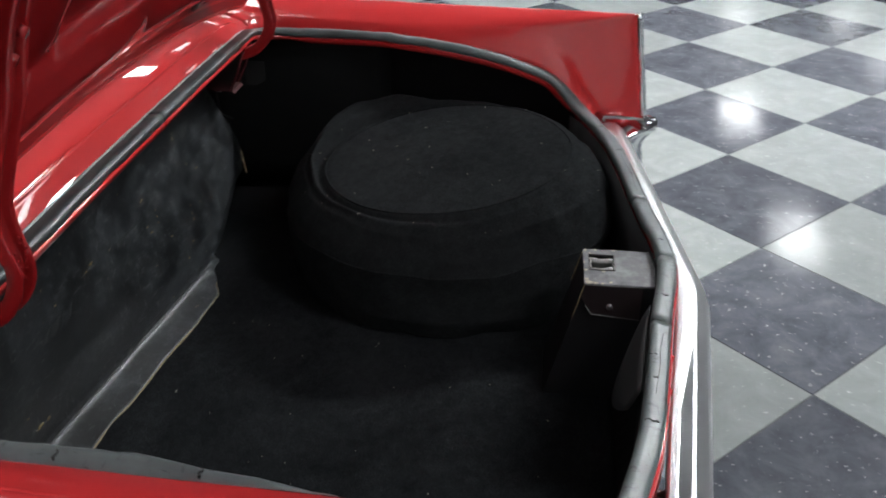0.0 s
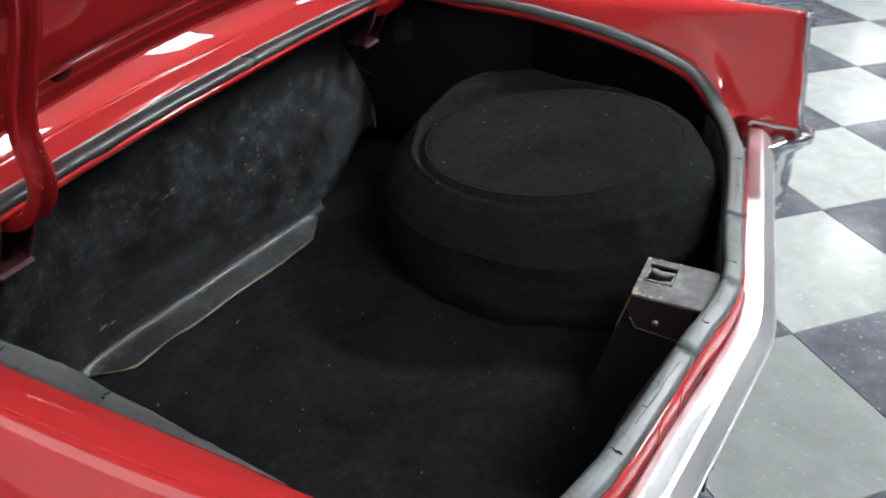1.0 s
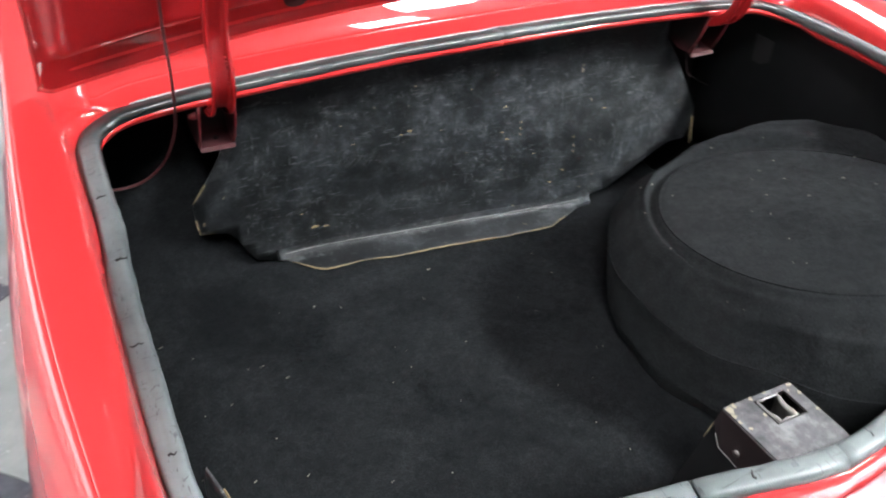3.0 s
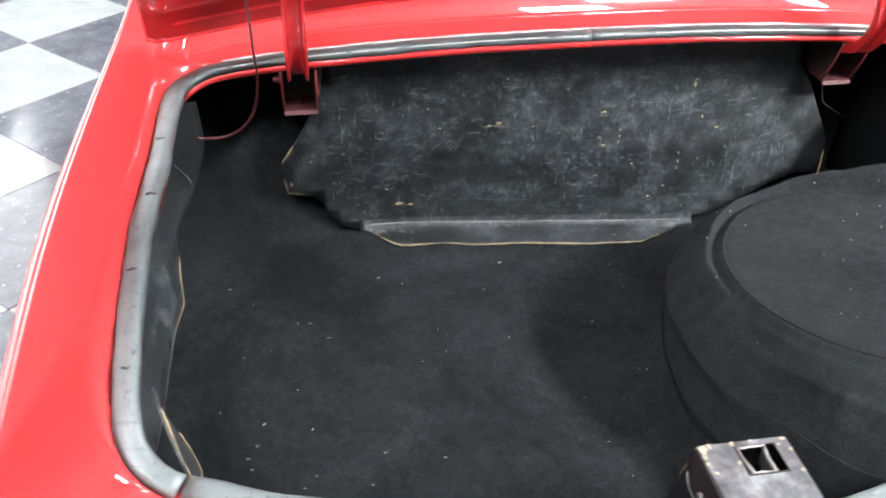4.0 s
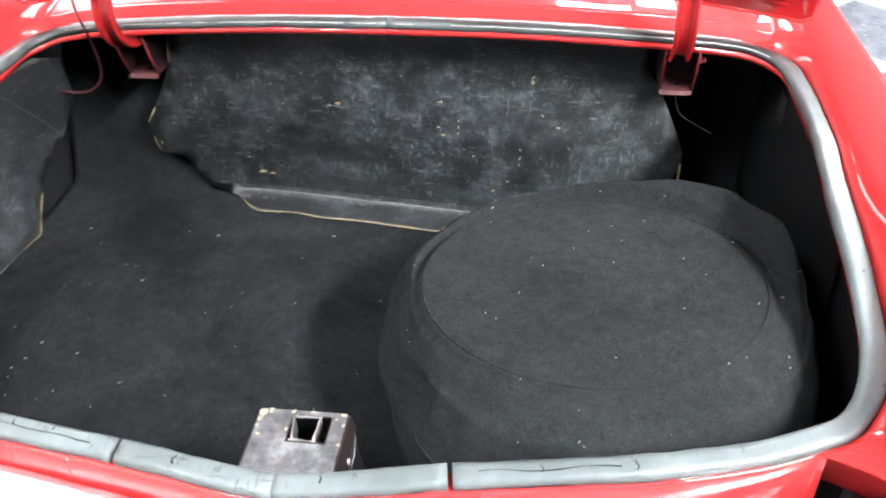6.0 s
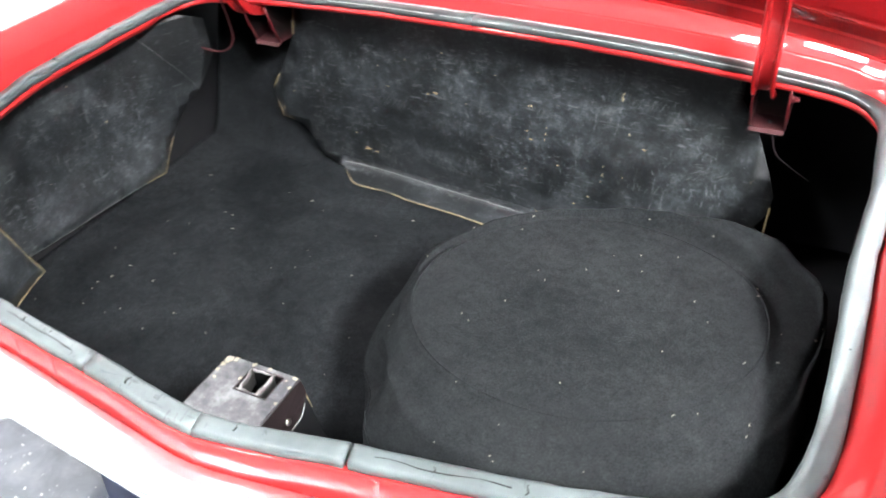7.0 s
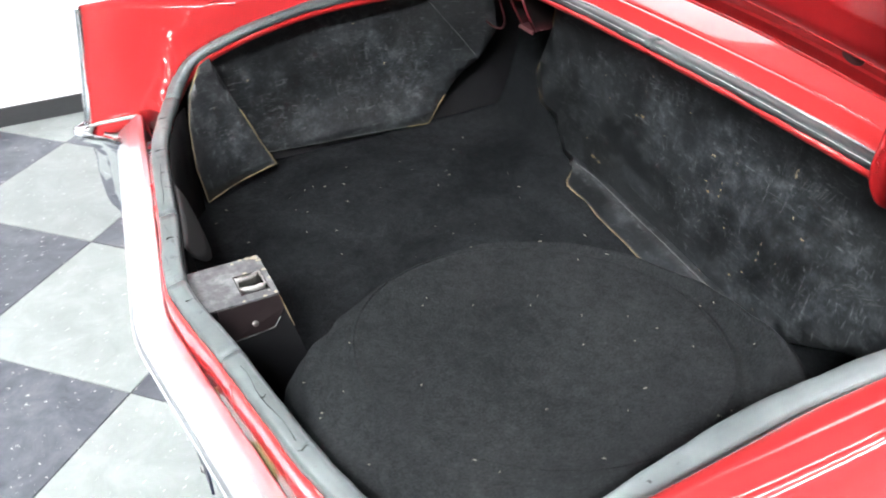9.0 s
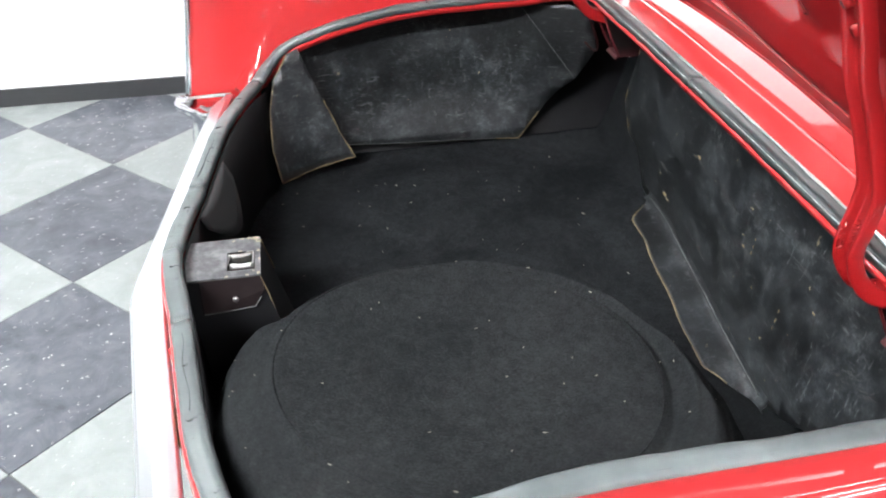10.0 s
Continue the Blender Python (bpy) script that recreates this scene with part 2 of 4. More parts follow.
GREY = plain("grey_wall_paint", (0.17, 0.17, 0.178), 0.6, 4, 0.1)
WHITE = plain("white_wall_paint", (0.80, 0.81, 0.82), 0.55, 4, 0.03)
CEIL = plain("grey_painted_ceiling", (0.12, 0.12, 0.124), 0.8, 40, 0.08)
BASE = plain("black_baseboard_vinyl", (0.035, 0.036, 0.038), 0.4, 12, 0.3)
TILE_DARK = tile_material("dark_grey_vinyl_tile", (0.078, 0.083, 0.097), (0.05, 0.054, 0.066), (0.12, 0.126, 0.138), (0.55, 0.55, 0.55))
TILE_LIGHT = tile_material("light_grey_vinyl_tile", (0.235, 0.251, 0.248), (0.205, 0.219, 0.216), (0.28, 0.297, 0.293), (0.5, 0.5, 0.49))
GROUT = plain("dark_floor_joint", (0.05, 0.05, 0.05), 0.8)
LIGHTS = {share: glow("lamp_diffuser_glow", LAMP_POWER * share) for share in sorted({q[2] for q in LAMPS})}


# ---- mesh helpers ----
def part(name, me, mat, parent=None, label="", smooth=True):
    """Links a mesh or bmesh as one object, under a thing or a part of it."""
    if isinstance(me, bmesh.types.BMesh):
        d = bpy.data.meshes.new(name)
        me.to_mesh(d)
        me.free()
        me = d
    if mat:
        me.materials.append(mat)
    for p in me.polygons:
        p.use_smooth = smooth
    ob = new(name, me)
    if parent:
        ob.parent = parent
        ob.matrix_parent_inverse = parent.matrix_basis.inverted()
    if label:
        ob["label"] = label
    return ob


def thing(name, x, y, z, label, category, group="", kind=""):
    ob = new(name)
    ob.matrix_basis = pose(x, y, z)
    ob.empty_display_size = 0.1
    return tagged(ob, label, category, group, kind)


def raw(verts, faces):
    me = bpy.data.meshes.new("m")
    me.from_pydata([tuple(v) for v in verts], [], faces)
    me.update()
    return me


def grid(rows, close_u=False, close_v=False):
    """A sheet of quads through rows of points."""
    nr, nc = len(rows), len(rows[0])
    verts = [p for r in rows for p in r]
    faces = []
    for i in range(nr if close_v else nr - 1):
        for j in range(nc if close_u else nc - 1):
            k, l = (i + 1) % nr, (j + 1) % nc
            faces.append((i * nc + j, i * nc + l, k * nc + l, k * nc + j))
    return raw(verts, faces)


def thick(ob, t, offset=-1.0):
    m = ob.modifiers.new("thickness", "SOLIDIFY")
    m.thickness, m.offset = t, offset
    return ob


def rounded(ob, w, n=2, angle=35):
    m = ob.modifiers.new("edges", "BEVEL")
    m.width, m.segments, m.limit_method, m.angle_limit = w, n, "ANGLE", radians(angle)
    return ob


def box(x0, y0, z0, x1, y1, z1):
    bm = bmesh.new()
    bmesh.ops.create_cube(bm, size=1)
    for v in bm.verts:
        v.co = Vector(((x0 + x1) / 2 + v.co.x * (x1 - x0), (y0 + y1) / 2 + v.co.y * (y1 - y0), (z0 + z1) / 2 + v.co.z * (z1 - z0)))
    return bm


def curve_through(pts, n):
    """n points evenly spaced along a Catmull-Rom curve."""
    p = [Vector(q) for q in pts]
    p = [2 * p[0] - p[1]] + p + [2 * p[-1] - p[-2]]
    fine = []
    for i in range(1, len(p) - 2):
        a, b, c, d = p[i - 1 : i + 3]
        for k in range(16):
            t = k / 16
            fine.append(0.5 * ((2 * b) + (c - a) * t + (2 * a - 5 * b + 4 * c - d) * t * t + (3 * b - a - 3 * c + d) * t**3))
    fine.append(p[-2])
    run = [0.0]
    for a, b in zip(fine, fine[1:]):
        run.append(run[-1] + (b - a).length)
    out = []
    j = 0
    for k in range(n):
        s = run[-1] * k / (n - 1)
        while j < len(run) - 2 and run[j + 1] < s:
            j += 1
        f = (s - run[j]) / max(1e-9, run[j + 1] - run[j])
        out.append(fine[j].lerp(fine[j + 1], min(1, max(0, f))))
    return out


def sweep(path, profile, up=Vector((0, 0, 1)), closed=False, caps=True, wobble=0.0):
    """A profile of (across, up) pairs carried along a path. up: one vector, or one for each point."""
    n = len(path)
    rows = []
    for i, p in enumerate(path):
        a = path[i - 1] if (i or closed) else path[i]
        b = path[(i + 1) % n] if (i < n - 1 or closed) else path[i]
        ahead = (b - a).normalized()
        u = up[i] if isinstance(up, list) else up
        side = ahead.cross(u).normalized()
        over = side.cross(ahead).normalized()
        w = 1 + wobble * noise.noise(p * 25)
        rows.append([p + side * x * w + over * z * w for x, z in profile])
    me = grid(rows, close_u=True, close_v=closed)
    if caps and not closed:
        bm = bmesh.new()
        bm.from_mesh(me)
        bm.verts.ensure_lookup_table()
        k = len(profile)
        bm.faces.new([bm.verts[i] for i in reversed(range(k))])
        bm.faces.new([bm.verts[(n - 1) * k + i] for i in range(k)])
        bm.to_mesh(me)
        bm.free()
    return me


def ring(r, n=10, s=1.0):
    return [(r * math.cos(2 * math.pi * k / n) * s, r * math.sin(2 * math.pi * k / n)) for k in range(n)]


def ease(a, b, x):
    t = min(1.0, max(0.0, (x - a) / (b - a)))
    return t * t * (3 - 2 * t)


def sheet_from_outline(outline, place, cell=0.02):
    """A curved sheet: a flat outline of (u, v) filled by cells and laid into the world by place(u, v)."""
    bm = bmesh.new()
    vs = [bm.verts.new((u, v, 0)) for u, v in outline]
    bm.faces.new(vs)
    us, vv = [p[0] for p in outline], [p[1] for p in outline]
    for axis, lo, hi in ((0, min(us), max(us)), (1, min(vv), max(vv))):
        c = lo + cell
        while c < hi - 1e-4:
            at = (c, 0, 0) if axis == 0 else (0, c, 0)
            no = (1, 0, 0) if axis == 0 else (0, 1, 0)
            bmesh.ops.bisect_plane(bm, geom=bm.verts[:] + bm.edges[:] + bm.faces[:], plane_co=at, plane_no=no)
            c += cell
    bmesh.ops.triangulate(bm, faces=[f for f in bm.faces if len(f.verts) > 4])
    for v in bm.verts:
        v.co = Vector(place(v.co.x, v.co.y))
    return bm


# ---- the room ----
X0, X1, Y0, Y1 = ROOM
WY0, WY1, WZ0, WZ1, PANE_GLOW = ADDED_WINDOW
bm = bmesh.new()
for b in ((Y0, WY0, 0, CEILING), (WY1, Y1, 0, CEILING), (WY0, WY1, 0, WZ0), (WY0, WY1, WZ1, CEILING)):
    bmesh.ops.create_cube(bm, size=1, matrix=Matrix.Translation((X0 - 0.075, (b[0] + b[1]) / 2, (b[2] + b[3]) / 2)) @ Matrix.Diagonal((0.15, b[1] - b[0], b[3] - b[2], 1)))
wall = part("wall_west", bm, WHITE, None, smooth=False)
tagged(wall, "plain white painted showroom wall", "wall", kind="structure")
for nm, b in (("wall_east", (X1, Y0, 0, X1 + 0.15, Y1, CEILING)), ("wall_south", (X0 - 0.15, Y0 - 0.15, 0, X1 + 0.15, Y0, CEILING)),
              ("wall_north", (X0 - 0.15, Y1, 0, X1 + 0.15, Y1 + 0.15, CEILING))):
    tagged(part(nm, box(*b), GREY, None, smooth=False), "plain grey painted showroom wall", "wall", kind="structure")
tagged(part("ceiling", box(X0 - 0.15, Y0 - 0.15, CEILING, X1 + 0.15, Y1 + 0.15, CEILING + 0.1), CEIL, None, smooth=False),
       "grey painted showroom ceiling with set-in light panels", "ceiling", kind="structure")
skirt = rounded(part("baseboard", box(X0 - 0.002, Y0, 0.0, X0 + 0.006, Y1, 0.066), BASE, None, smooth=False), 0.003)
tagged(skirt, "dark grey vinyl cove baseboard along the white wall", "baseboard", kind="structure")


window = thing("window_1", X0 - 0.1, (WY0 + WY1) / 2, WZ0, "wide glowing frosted window, unseen, added for its reflection", "window", kind="structure")
part("pane", box(X0 - 0.11, WY0, WZ0, X0 - 0.104, WY1, WZ1), glow("frosted_pane_glow", PANE_GLOW), window, smooth=False)
for y0, y1, z0, z1 in ((WY0, WY0 + 0.05, WZ0, WZ1), (WY1 - 0.05, WY1, WZ0, WZ1), (WY0 + 0.05, WY1 - 0.05, WZ0, WZ0 + 0.05), (WY0 + 0.05, WY1 - 0.05, WZ1 - 0.05, WZ1)):
    rounded(part("window_frame", box(X0 - 0.10, y0, z0, X0 - 0.04, y1, z1), WHITE, window, smooth=False), 0.004)


def ceiling_light(share):
    t = thing("ceiling_light", 0, 0, CEILING, "long white fluorescent light fitting on the ceiling", "ceiling light", "ceiling lights")
    bm = bmesh.new()
    w, l = 0.24, 0.5
    for a in (box(-w - 0.03, -l - 0.03, CEILING - 0.02, -w, l + 0.03, CEILING - 0.002), box(w, -l - 0.03, CEILING - 0.02, w + 0.03, l + 0.03, CEILING - 0.002),
              box(-w, -l - 0.03, CEILING - 0.02, w, -l, CEILING - 0.002), box(-w, l, CEILING - 0.02, w, l + 0.03, CEILING - 0.002)):
        d = bpy.data.meshes.new("t")
        a.to_mesh(d)
        a.free()
        bm.from_mesh(d)
        bpy.data.meshes.remove(d)
    part("frame", bm, WHITE, t, smooth=False)
    part("diffuser", box(-w, -l, CEILING - 0.012, w, l, CEILING - 0.004), LIGHTS[share], t, smooth=False)
    return t


built = {}
for x, y, share, turn in LAMPS:
    if share in built:
        copy_thing(built[share], pose(x, y, CEILING, 0, 0, turn))
    else:
        built[share] = ceiling_light(share)
        built[share].matrix_basis = pose(x, y, CEILING, 0, 0, turn)

# ---- the car: the tail with its open trunk ----
car = thing("car", 0, 0.6, 0, "glossy red classic car with its trunk lid standing open", "car")

# the seal's centre line, one half, from the middle of the front edge to the middle of the rear edge
HALF = [(0, 0.792, 0.784), (0.2, 0.795, 0.781), (0.4, 0.806, 0.768), (0.52, 0.823, 0.752), (0.585, 0.826, 0.740), (0.622, 0.798, 0.732),
        (0.634, 0.74, 0.727), (0.635, 0.55, 0.722), (0.635, 0.42, 0.708), (0.636, 0.30, 0.682), (0.634, 0.212, 0.651), (0.624, 0.174, 0.621),
        (0.598, 0.151, 0.602), (0.552, 0.131, 0.597), (0.50, 0.111, 0.595), (0.4, 0.083, 0.596), (0.28, 0.064, 0.594), (0.15, 0.046, 0.591), (0.06, 0.030, 0.589), (0, 0.024, 0.588)]
def askew(p, s):
    """The sides of the opening sit a centimetre towards the driver's side."""
    return Vector((s * p.x - 0.010 * ease(0.60, 0.42, p.y) * ease(0.12, 0.18, p.y), p.y, p.z))


RIGHT = [askew(p, 1) for p in curve_through(HALF, 121)]
LEFT = [askew(p, -1) for p in curve_through(HALF, 121)]


def frame_at(line, i, s):
    """Outward and upward directions at a point of the seal's line."""
    a, b = line[max(0, i - 1)], line[min(len(line) - 1, i + 1)]
    ahead = (b - a).normalized()
    flat = Vector((ahead.y, -ahead.x, 0)) * -s
    out = flat.normalized()
    up = ahead.cross(out) * s
    if up.z < 0:
        up = -up
    return out, up.normalized()


SEAL = [(-0.0145, -0.006), (-0.0148, 0.002), (-0.012, 0.0070), (-0.0085, 0.0088), (-0.002, 0.0082), (0.002, 0.0068), (0.0085, 0.0062), (0.0125, 0.003), (0.0135, -0.006)]


def seal_piece(line, s, i0, i1, parent, mat, more=0.0):
    rows = []
    for i in range(i0, i1 + 1 + (more > 0)):
        out, up = frame_at(line, min(i, i1), s)
        p = line[i].copy() if i <= i1 else line[i1].lerp(line[i], more)
        w = 1 + 0.08 * noise.noise(p * 14) + 0.09 * noise.noise(p * 48)
        j = Vector((0, 0, 0.0016 * noise.noise(p * 30 + Vector((3, 1, 7)))))
        low = 0.55 + 0.45 * ease(0.86, 0.70, p.y)
        rows.append([p + j + out * a * w + up * h * w * (low if h > 0 else 1) for a, h in SEAL])
    me = grid(rows, close_u=True)
    bm = bmesh.new()
    bm.from_mesh(me)
    bm.verts.ensure_lookup_table()
    k, n = len(SEAL), len(rows)
    bm.faces.new([bm.verts[i] for i in range(k)])
    bm.faces.new([bm.verts[(n - 1) * k + i] for i in range(k)])
    bmesh.ops.recalc_face_normals(bm, faces=bm.faces[:])
    return part("rubber_length", bm, mat, parent)


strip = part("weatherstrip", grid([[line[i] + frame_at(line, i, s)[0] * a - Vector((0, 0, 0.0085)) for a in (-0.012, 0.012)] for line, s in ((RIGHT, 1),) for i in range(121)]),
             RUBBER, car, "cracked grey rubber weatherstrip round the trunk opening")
BREAKS_R = [0, 109, 121]
BREAKS_L = [0, 83, 109, 121]
GAPS = (83, 109)
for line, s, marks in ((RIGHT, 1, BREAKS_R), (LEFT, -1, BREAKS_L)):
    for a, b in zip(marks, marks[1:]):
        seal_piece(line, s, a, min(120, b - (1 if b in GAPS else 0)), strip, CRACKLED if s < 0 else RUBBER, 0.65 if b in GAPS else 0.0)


def pale_ridge(line, s, a, h, i1, name, r):
    pts = []
    for i in range(0, i1):
        out, up = frame_at(line, i, s)
        pts.append(line[i] + out * a + up * (h * (0.55 + 0.45 * ease(0.86, 0.70, line[i].y))))
    part(name, sweep(pts, ring(r, 6), Vector((0, 0, 1)), wobble=0.5), PALE_RUBBER, strip, "pale ridge of the rubber")


for line, s in ((RIGHT, 1), (LEFT, -1)):
    pale_ridge(line, s, -0.0135, 0.0040, 40, "pale_ridge", 0.0007)
    pale_ridge(line, s, 0.0100, 0.0062, 36, "pale_ridge", 0.0017)


def seal_crack(line, s, i, a0, a1, wide):
    """A dark split across the rubber."""
    out, up = frame_at(line, i, s)
    ahead = out.cross(up).normalized()
    pts = []
    for k in range(6):
        a = a0 + (a1 - a0) * k / 5
        h = 0.0072 - 0.00002 * (a * 1000 + 3) ** 2 + 0.0012
        pts.append(line[i] + out * a + up * h + ahead * 0.0016 * math.sin(2.2 * k + i))
    part("crack", sweep(pts, [(-wide, -0.002), (-wide * 0.6, 0.0004), (wide * 0.6, 0.0004), (wide, -0.002)], up), DARK, strip, "dark crack in the rubber")


for line, s, spots in ((LEFT, -1, ((113, -0.012, 0.004), (104, -0.013, -0.004), (101, -0.012, 0.000), (96, -0.010, 0.006), (88, -0.008, 0.008), (74, -0.010, 0.002), (66, -0.006, 0.008), (58, -0.011, 0.001), (50, -0.008, 0.006))),
                       (RIGHT, 1, ((117, -0.011, 0.002), (103, -0.012, 0.004), (97, -0.010, 0.007), (90, -0.012, 0.000), (70, -0.009, 0.002)))):
    for i, a0, a1 in spots:
        seal_crack(line, s, i, a0, a1, 0.0007 + 0.0004 * (i % 3))


def long_crack(line, s, i0, i1, a):
    """A hair crack that runs along the rubber."""
    pts, ups = [], []
    for i in range(i0, i1 + 1):
        out, up = frame_at(line, i, s)
        pts.append(line[i] + out * (a + 0.0045 * noise.noise(line[i] * 23)) + up * 0.0078)
        ups.append(up)
    part("crack", sweep(pts, [(-0.0005, -0.002), (-0.0003, 0.0004), (0.0003, 0.0004), (0.0005, -0.002)], ups), DARK, strip, "dark crack in the rubber")


long_crack(LEFT, -1, 99, 107, 0.001)
long_crack(RIGHT, 1, 98, 107, 0.002)


def lip(line, s):
    """The red pinch flange under the seal and the drip wall inside the opening."""
    rows = []
    for i in range(121):
        out, up = frame_at(line, i, s)
        p = line[i]
        deep = 0.006 + 0.004 * ease(0.74, 0.80, p.y) + 0.008 * ease(0.58, 0.61, abs(p.x)) * ease(0.78, 0.70, p.y)
        k = 0.0035 * ease(0.80, 0.74, p.y)
        rows.append([p + out * a + up * h for a, h in ((-0.0135 + k, -0.006 - deep), (-0.0150 + k, -0.010), (-0.0140 + k, -0.0075), (0.013, -0.0072))])
    return grid(rows)


for line, s in ((RIGHT, 1), (LEFT, -1)):
    thick(part("opening_flange", lip(line, s), RED, car), 0.0015, 0)

def seal_front(x):
    """The seal's front edge at x."""
    x = min(abs(x), 0.60)
    for a, b in zip(RIGHT, RIGHT[1:]):
        if a.x <= x <= b.x:
            return a.lerp(b, (x - a.x) / max(1e-9, b.x - a.x))
    return RIGHT[0]


def seal_rear(x):
    """The seal's rear edge at x."""
    x = min(abs(x), 0.60)
    for a, b in zip(RIGHT[60:], RIGHT[61:]):
        if b.x <= x <= a.x:
            return a.lerp(b, (a.x - x) / max(1e-9, a.x - b.x))
    return RIGHT[120]


RISE = ((0.0, -0.008), (0.014, -0.008), (0.017, -0.003), (0.026, 0.003), (0.040, 0.0155), (0.0425, 0.0175), (0.0435, 0.0160), (0.0445, 0.0178), (0.047, 0.0192), (0.060, 0.0240), (0.085, 0.0305), (0.13, 0.039), (0.20, 0.047), (0.30, 0.054), (0.6, 0.069), (1.5, 0.09))


def deck_height(x, y):
    """The height of the panel ahead of the seal."""
    p = seal_front(x)
    d = max(0.0, y - p.y)
    for (d0, h0), (d1, h1) in zip(RISE, RISE[1:]):
        if d <= d1:
            return p.z + h0 + (h1 - h0) * (d - d0) / (d1 - d0)
    return p.z + RISE[-1][1]


def rear_deck():
    """The filler panel between the seal's front edge and the rear window."""
    rows = []
    for dy, dz in RISE[1:]:
        rows.append([Vector((x, seal_front(x).y + dy, seal_front(x).z + dz)) for x in [-0.63 + 1.26 * k / 90 for k in range(91)]])
    thick(part("rear_deck", grid(rows), RED, car), 0.0015, 0)


rear_deck()


# crest of each quarter panel, then its trailing edge
CREST = [(0.705, 1.02, 0.800), (0.707, 0.9, 0.792), (0.714, 0.75, 0.782), (0.719, 0.6, 0.775), (0.721, 0.45, 0.770), (0.718, 0.3, 0.767), (0.709, 0.15, 0.766), (0.700, 0.034, 0.765)]
EDGE = [(0.700, 0.034, 0.765), (0.7005, 0.026, 0.70), (0.700, 0.014, 0.62), (0.6985, 0.002, 0.535)]


SHOULDER = [(0.660, 0.83, 0.757), (0.663, 0.70, 0.750), (0.664, 0.55, 0.745), (0.665, 0.42, 0.742), (0.667, 0.32, 0.739), (0.670, 0.24, 0.731), (0.665, 0.175, 0.685), (0.659, 0.135, 0.620), (0.661, 0.104, 0.580), (0.664, 0.094, 0.560)]


def quarter_panel(s):
    """The panel from the seal over the rolled shoulder to the crest, and the outer flank."""
    edge = curve_through(EDGE, 30)
    side = [Vector((s * p.x, p.y, p.z)) for p in (RIGHT if s > 0 else LEFT)]
    shoulder = curve_through(SHOULDER, 160)
    crest = curve_through([q for q in CREST if q[1] < 0.95], 160)
    i0 = min(i for i in range(20, 121) if side[i].y < 0.80 and side[i].x > 0.6)
    i1 = min(i for i in range(40, 121) if side[i].y < 0.225)
    i2 = min(i for i in range(40, 121) if side[i].x < 0.556)
    k1 = min(k for k in range(160) if shoulder[k].y < 0.245)
    k0 = min(k for k in range(160) if shoulder[k].y < 0.80)
    c0 = min(k for k in range(160) if crest[k].y < 0.80)
    rows = []
    long_crest = curve_through([(0.722, 2.3, 0.82), (0.712, 1.5, 0.815)] + CREST, 240)

    def row(a, m, b):
        r = [a]
        for g in (0.25, 0.5, 0.75):
            # rolled edge between the seal's gutter and the shoulder
            h = a.lerp(m, g)
            r.append(h + Vector((0.0, 0.0, 0.006 * math.sin(math.pi * g))))
        for g in (0.0, 0.06, 0.2, 0.4, 0.6, 0.8, 0.94, 1.0):
            r.append(m.lerp(b, g) + Vector((0, 0, 0.003 * math.sin(math.pi * g))))
        return [Vector((p.x * s, p.y, p.z)) for p in r]

    for y in (2.25, 1.9, 1.6, 1.4, 1.25, 1.12, 1.02, 0.95, 0.90, 0.87, 0.845):
        b = min(long_crest, key=lambda q: abs(q.y - y))
        a = Vector((0.612, y, deck_height(0.612, y) + 0.0015))
        rows.append(row(a, Vector((0.661, y, 0.757 + (0.5 * (a.z + b.z) + 0.004 - 0.757) * ease(0.84, 1.25, y))), b))
    for k in range(5):
        i = i0 - 5 + k
        out, up = frame_at(side, i, 1)
        y = 0.838 - 0.008 * k
        b = min(long_crest, key=lambda q: abs(q.y - y))
        rows.append(row(side[i] + out * 0.0128 - up * 0.0075, Vector((0.661, y, 0.757 - 0.0003 * k)), b))
    for k in range(40):
        f = k / 39
        i = round(i0 + (i1 - i0) * f)
        out, up = frame_at(side, i, 1)
        rows.append(row(side[i] + out * 0.0128 - up * 0.0075, shoulder[round(k0 + (k1 - k0) * f)], crest[round(c0 + (159 - c0) * f)]))
    for k in range(1, 30):
        f = k / 29
        i = round(i1 + (i2 - i1) * f)
        out, up = frame_at(side, i, 1)
        rows.append(row(side[i] + out * 0.0128 - up * 0.0075, shoulder[round(k1 + (159 - k1) * f)], edge[k]))
    for dy, dz in ((0.001, -0.003), (0.008, -0.006), (0.016, -0.05)):
        rows.append([p + Vector((0, dy, dz)) for p in rows[84]])
    me = grid(rows)
    ob = part("quarter_panel", me, RED, car)
    thick(ob, 0.0015, 0)
    # flank
    rows = []
    for q in (curve_through([(0.722, 2.3, 0.82), (0.712, 1.5, 0.815)] + CREST, 70)):
        tail = ease(0.3, 0.034, q.y)
        swell = (0.55 + 0.45 * ease(1.0, 0.35, q.y)) * (1 - 0.5 * tail)
        drop = 1 - 0.58 * tail
        r = [Vector((s * (q.x + dx * swell), q.y - 0.14 * -dz * drop * tail, q.z + dz * drop)) for dx, dz in
             ((0, 0), (0.006, -0.002), (0.012, -0.008), (0.018, -0.022), (0.030, -0.05), (0.044, -0.11), (0.055, -0.18), (0.060, -0.25), (0.056, -0.34), (0.03, -0.46), (-0.01, -0.54))]
        rows.append(r)
    flank = part("quarter_flank", grid(rows), RED, car)
    thick(flank, 0.0015, 0)
    # bright moulding on the trailing edge
    line = [Vector((s * (p.x + 0.004), p.y - 0.004, p.z)) for p in edge]
    part("tail_moulding", sweep(line, ring(0.0075, 8), Vector((1, 0, 0))), CHROME, car, "chrome edge moulding")
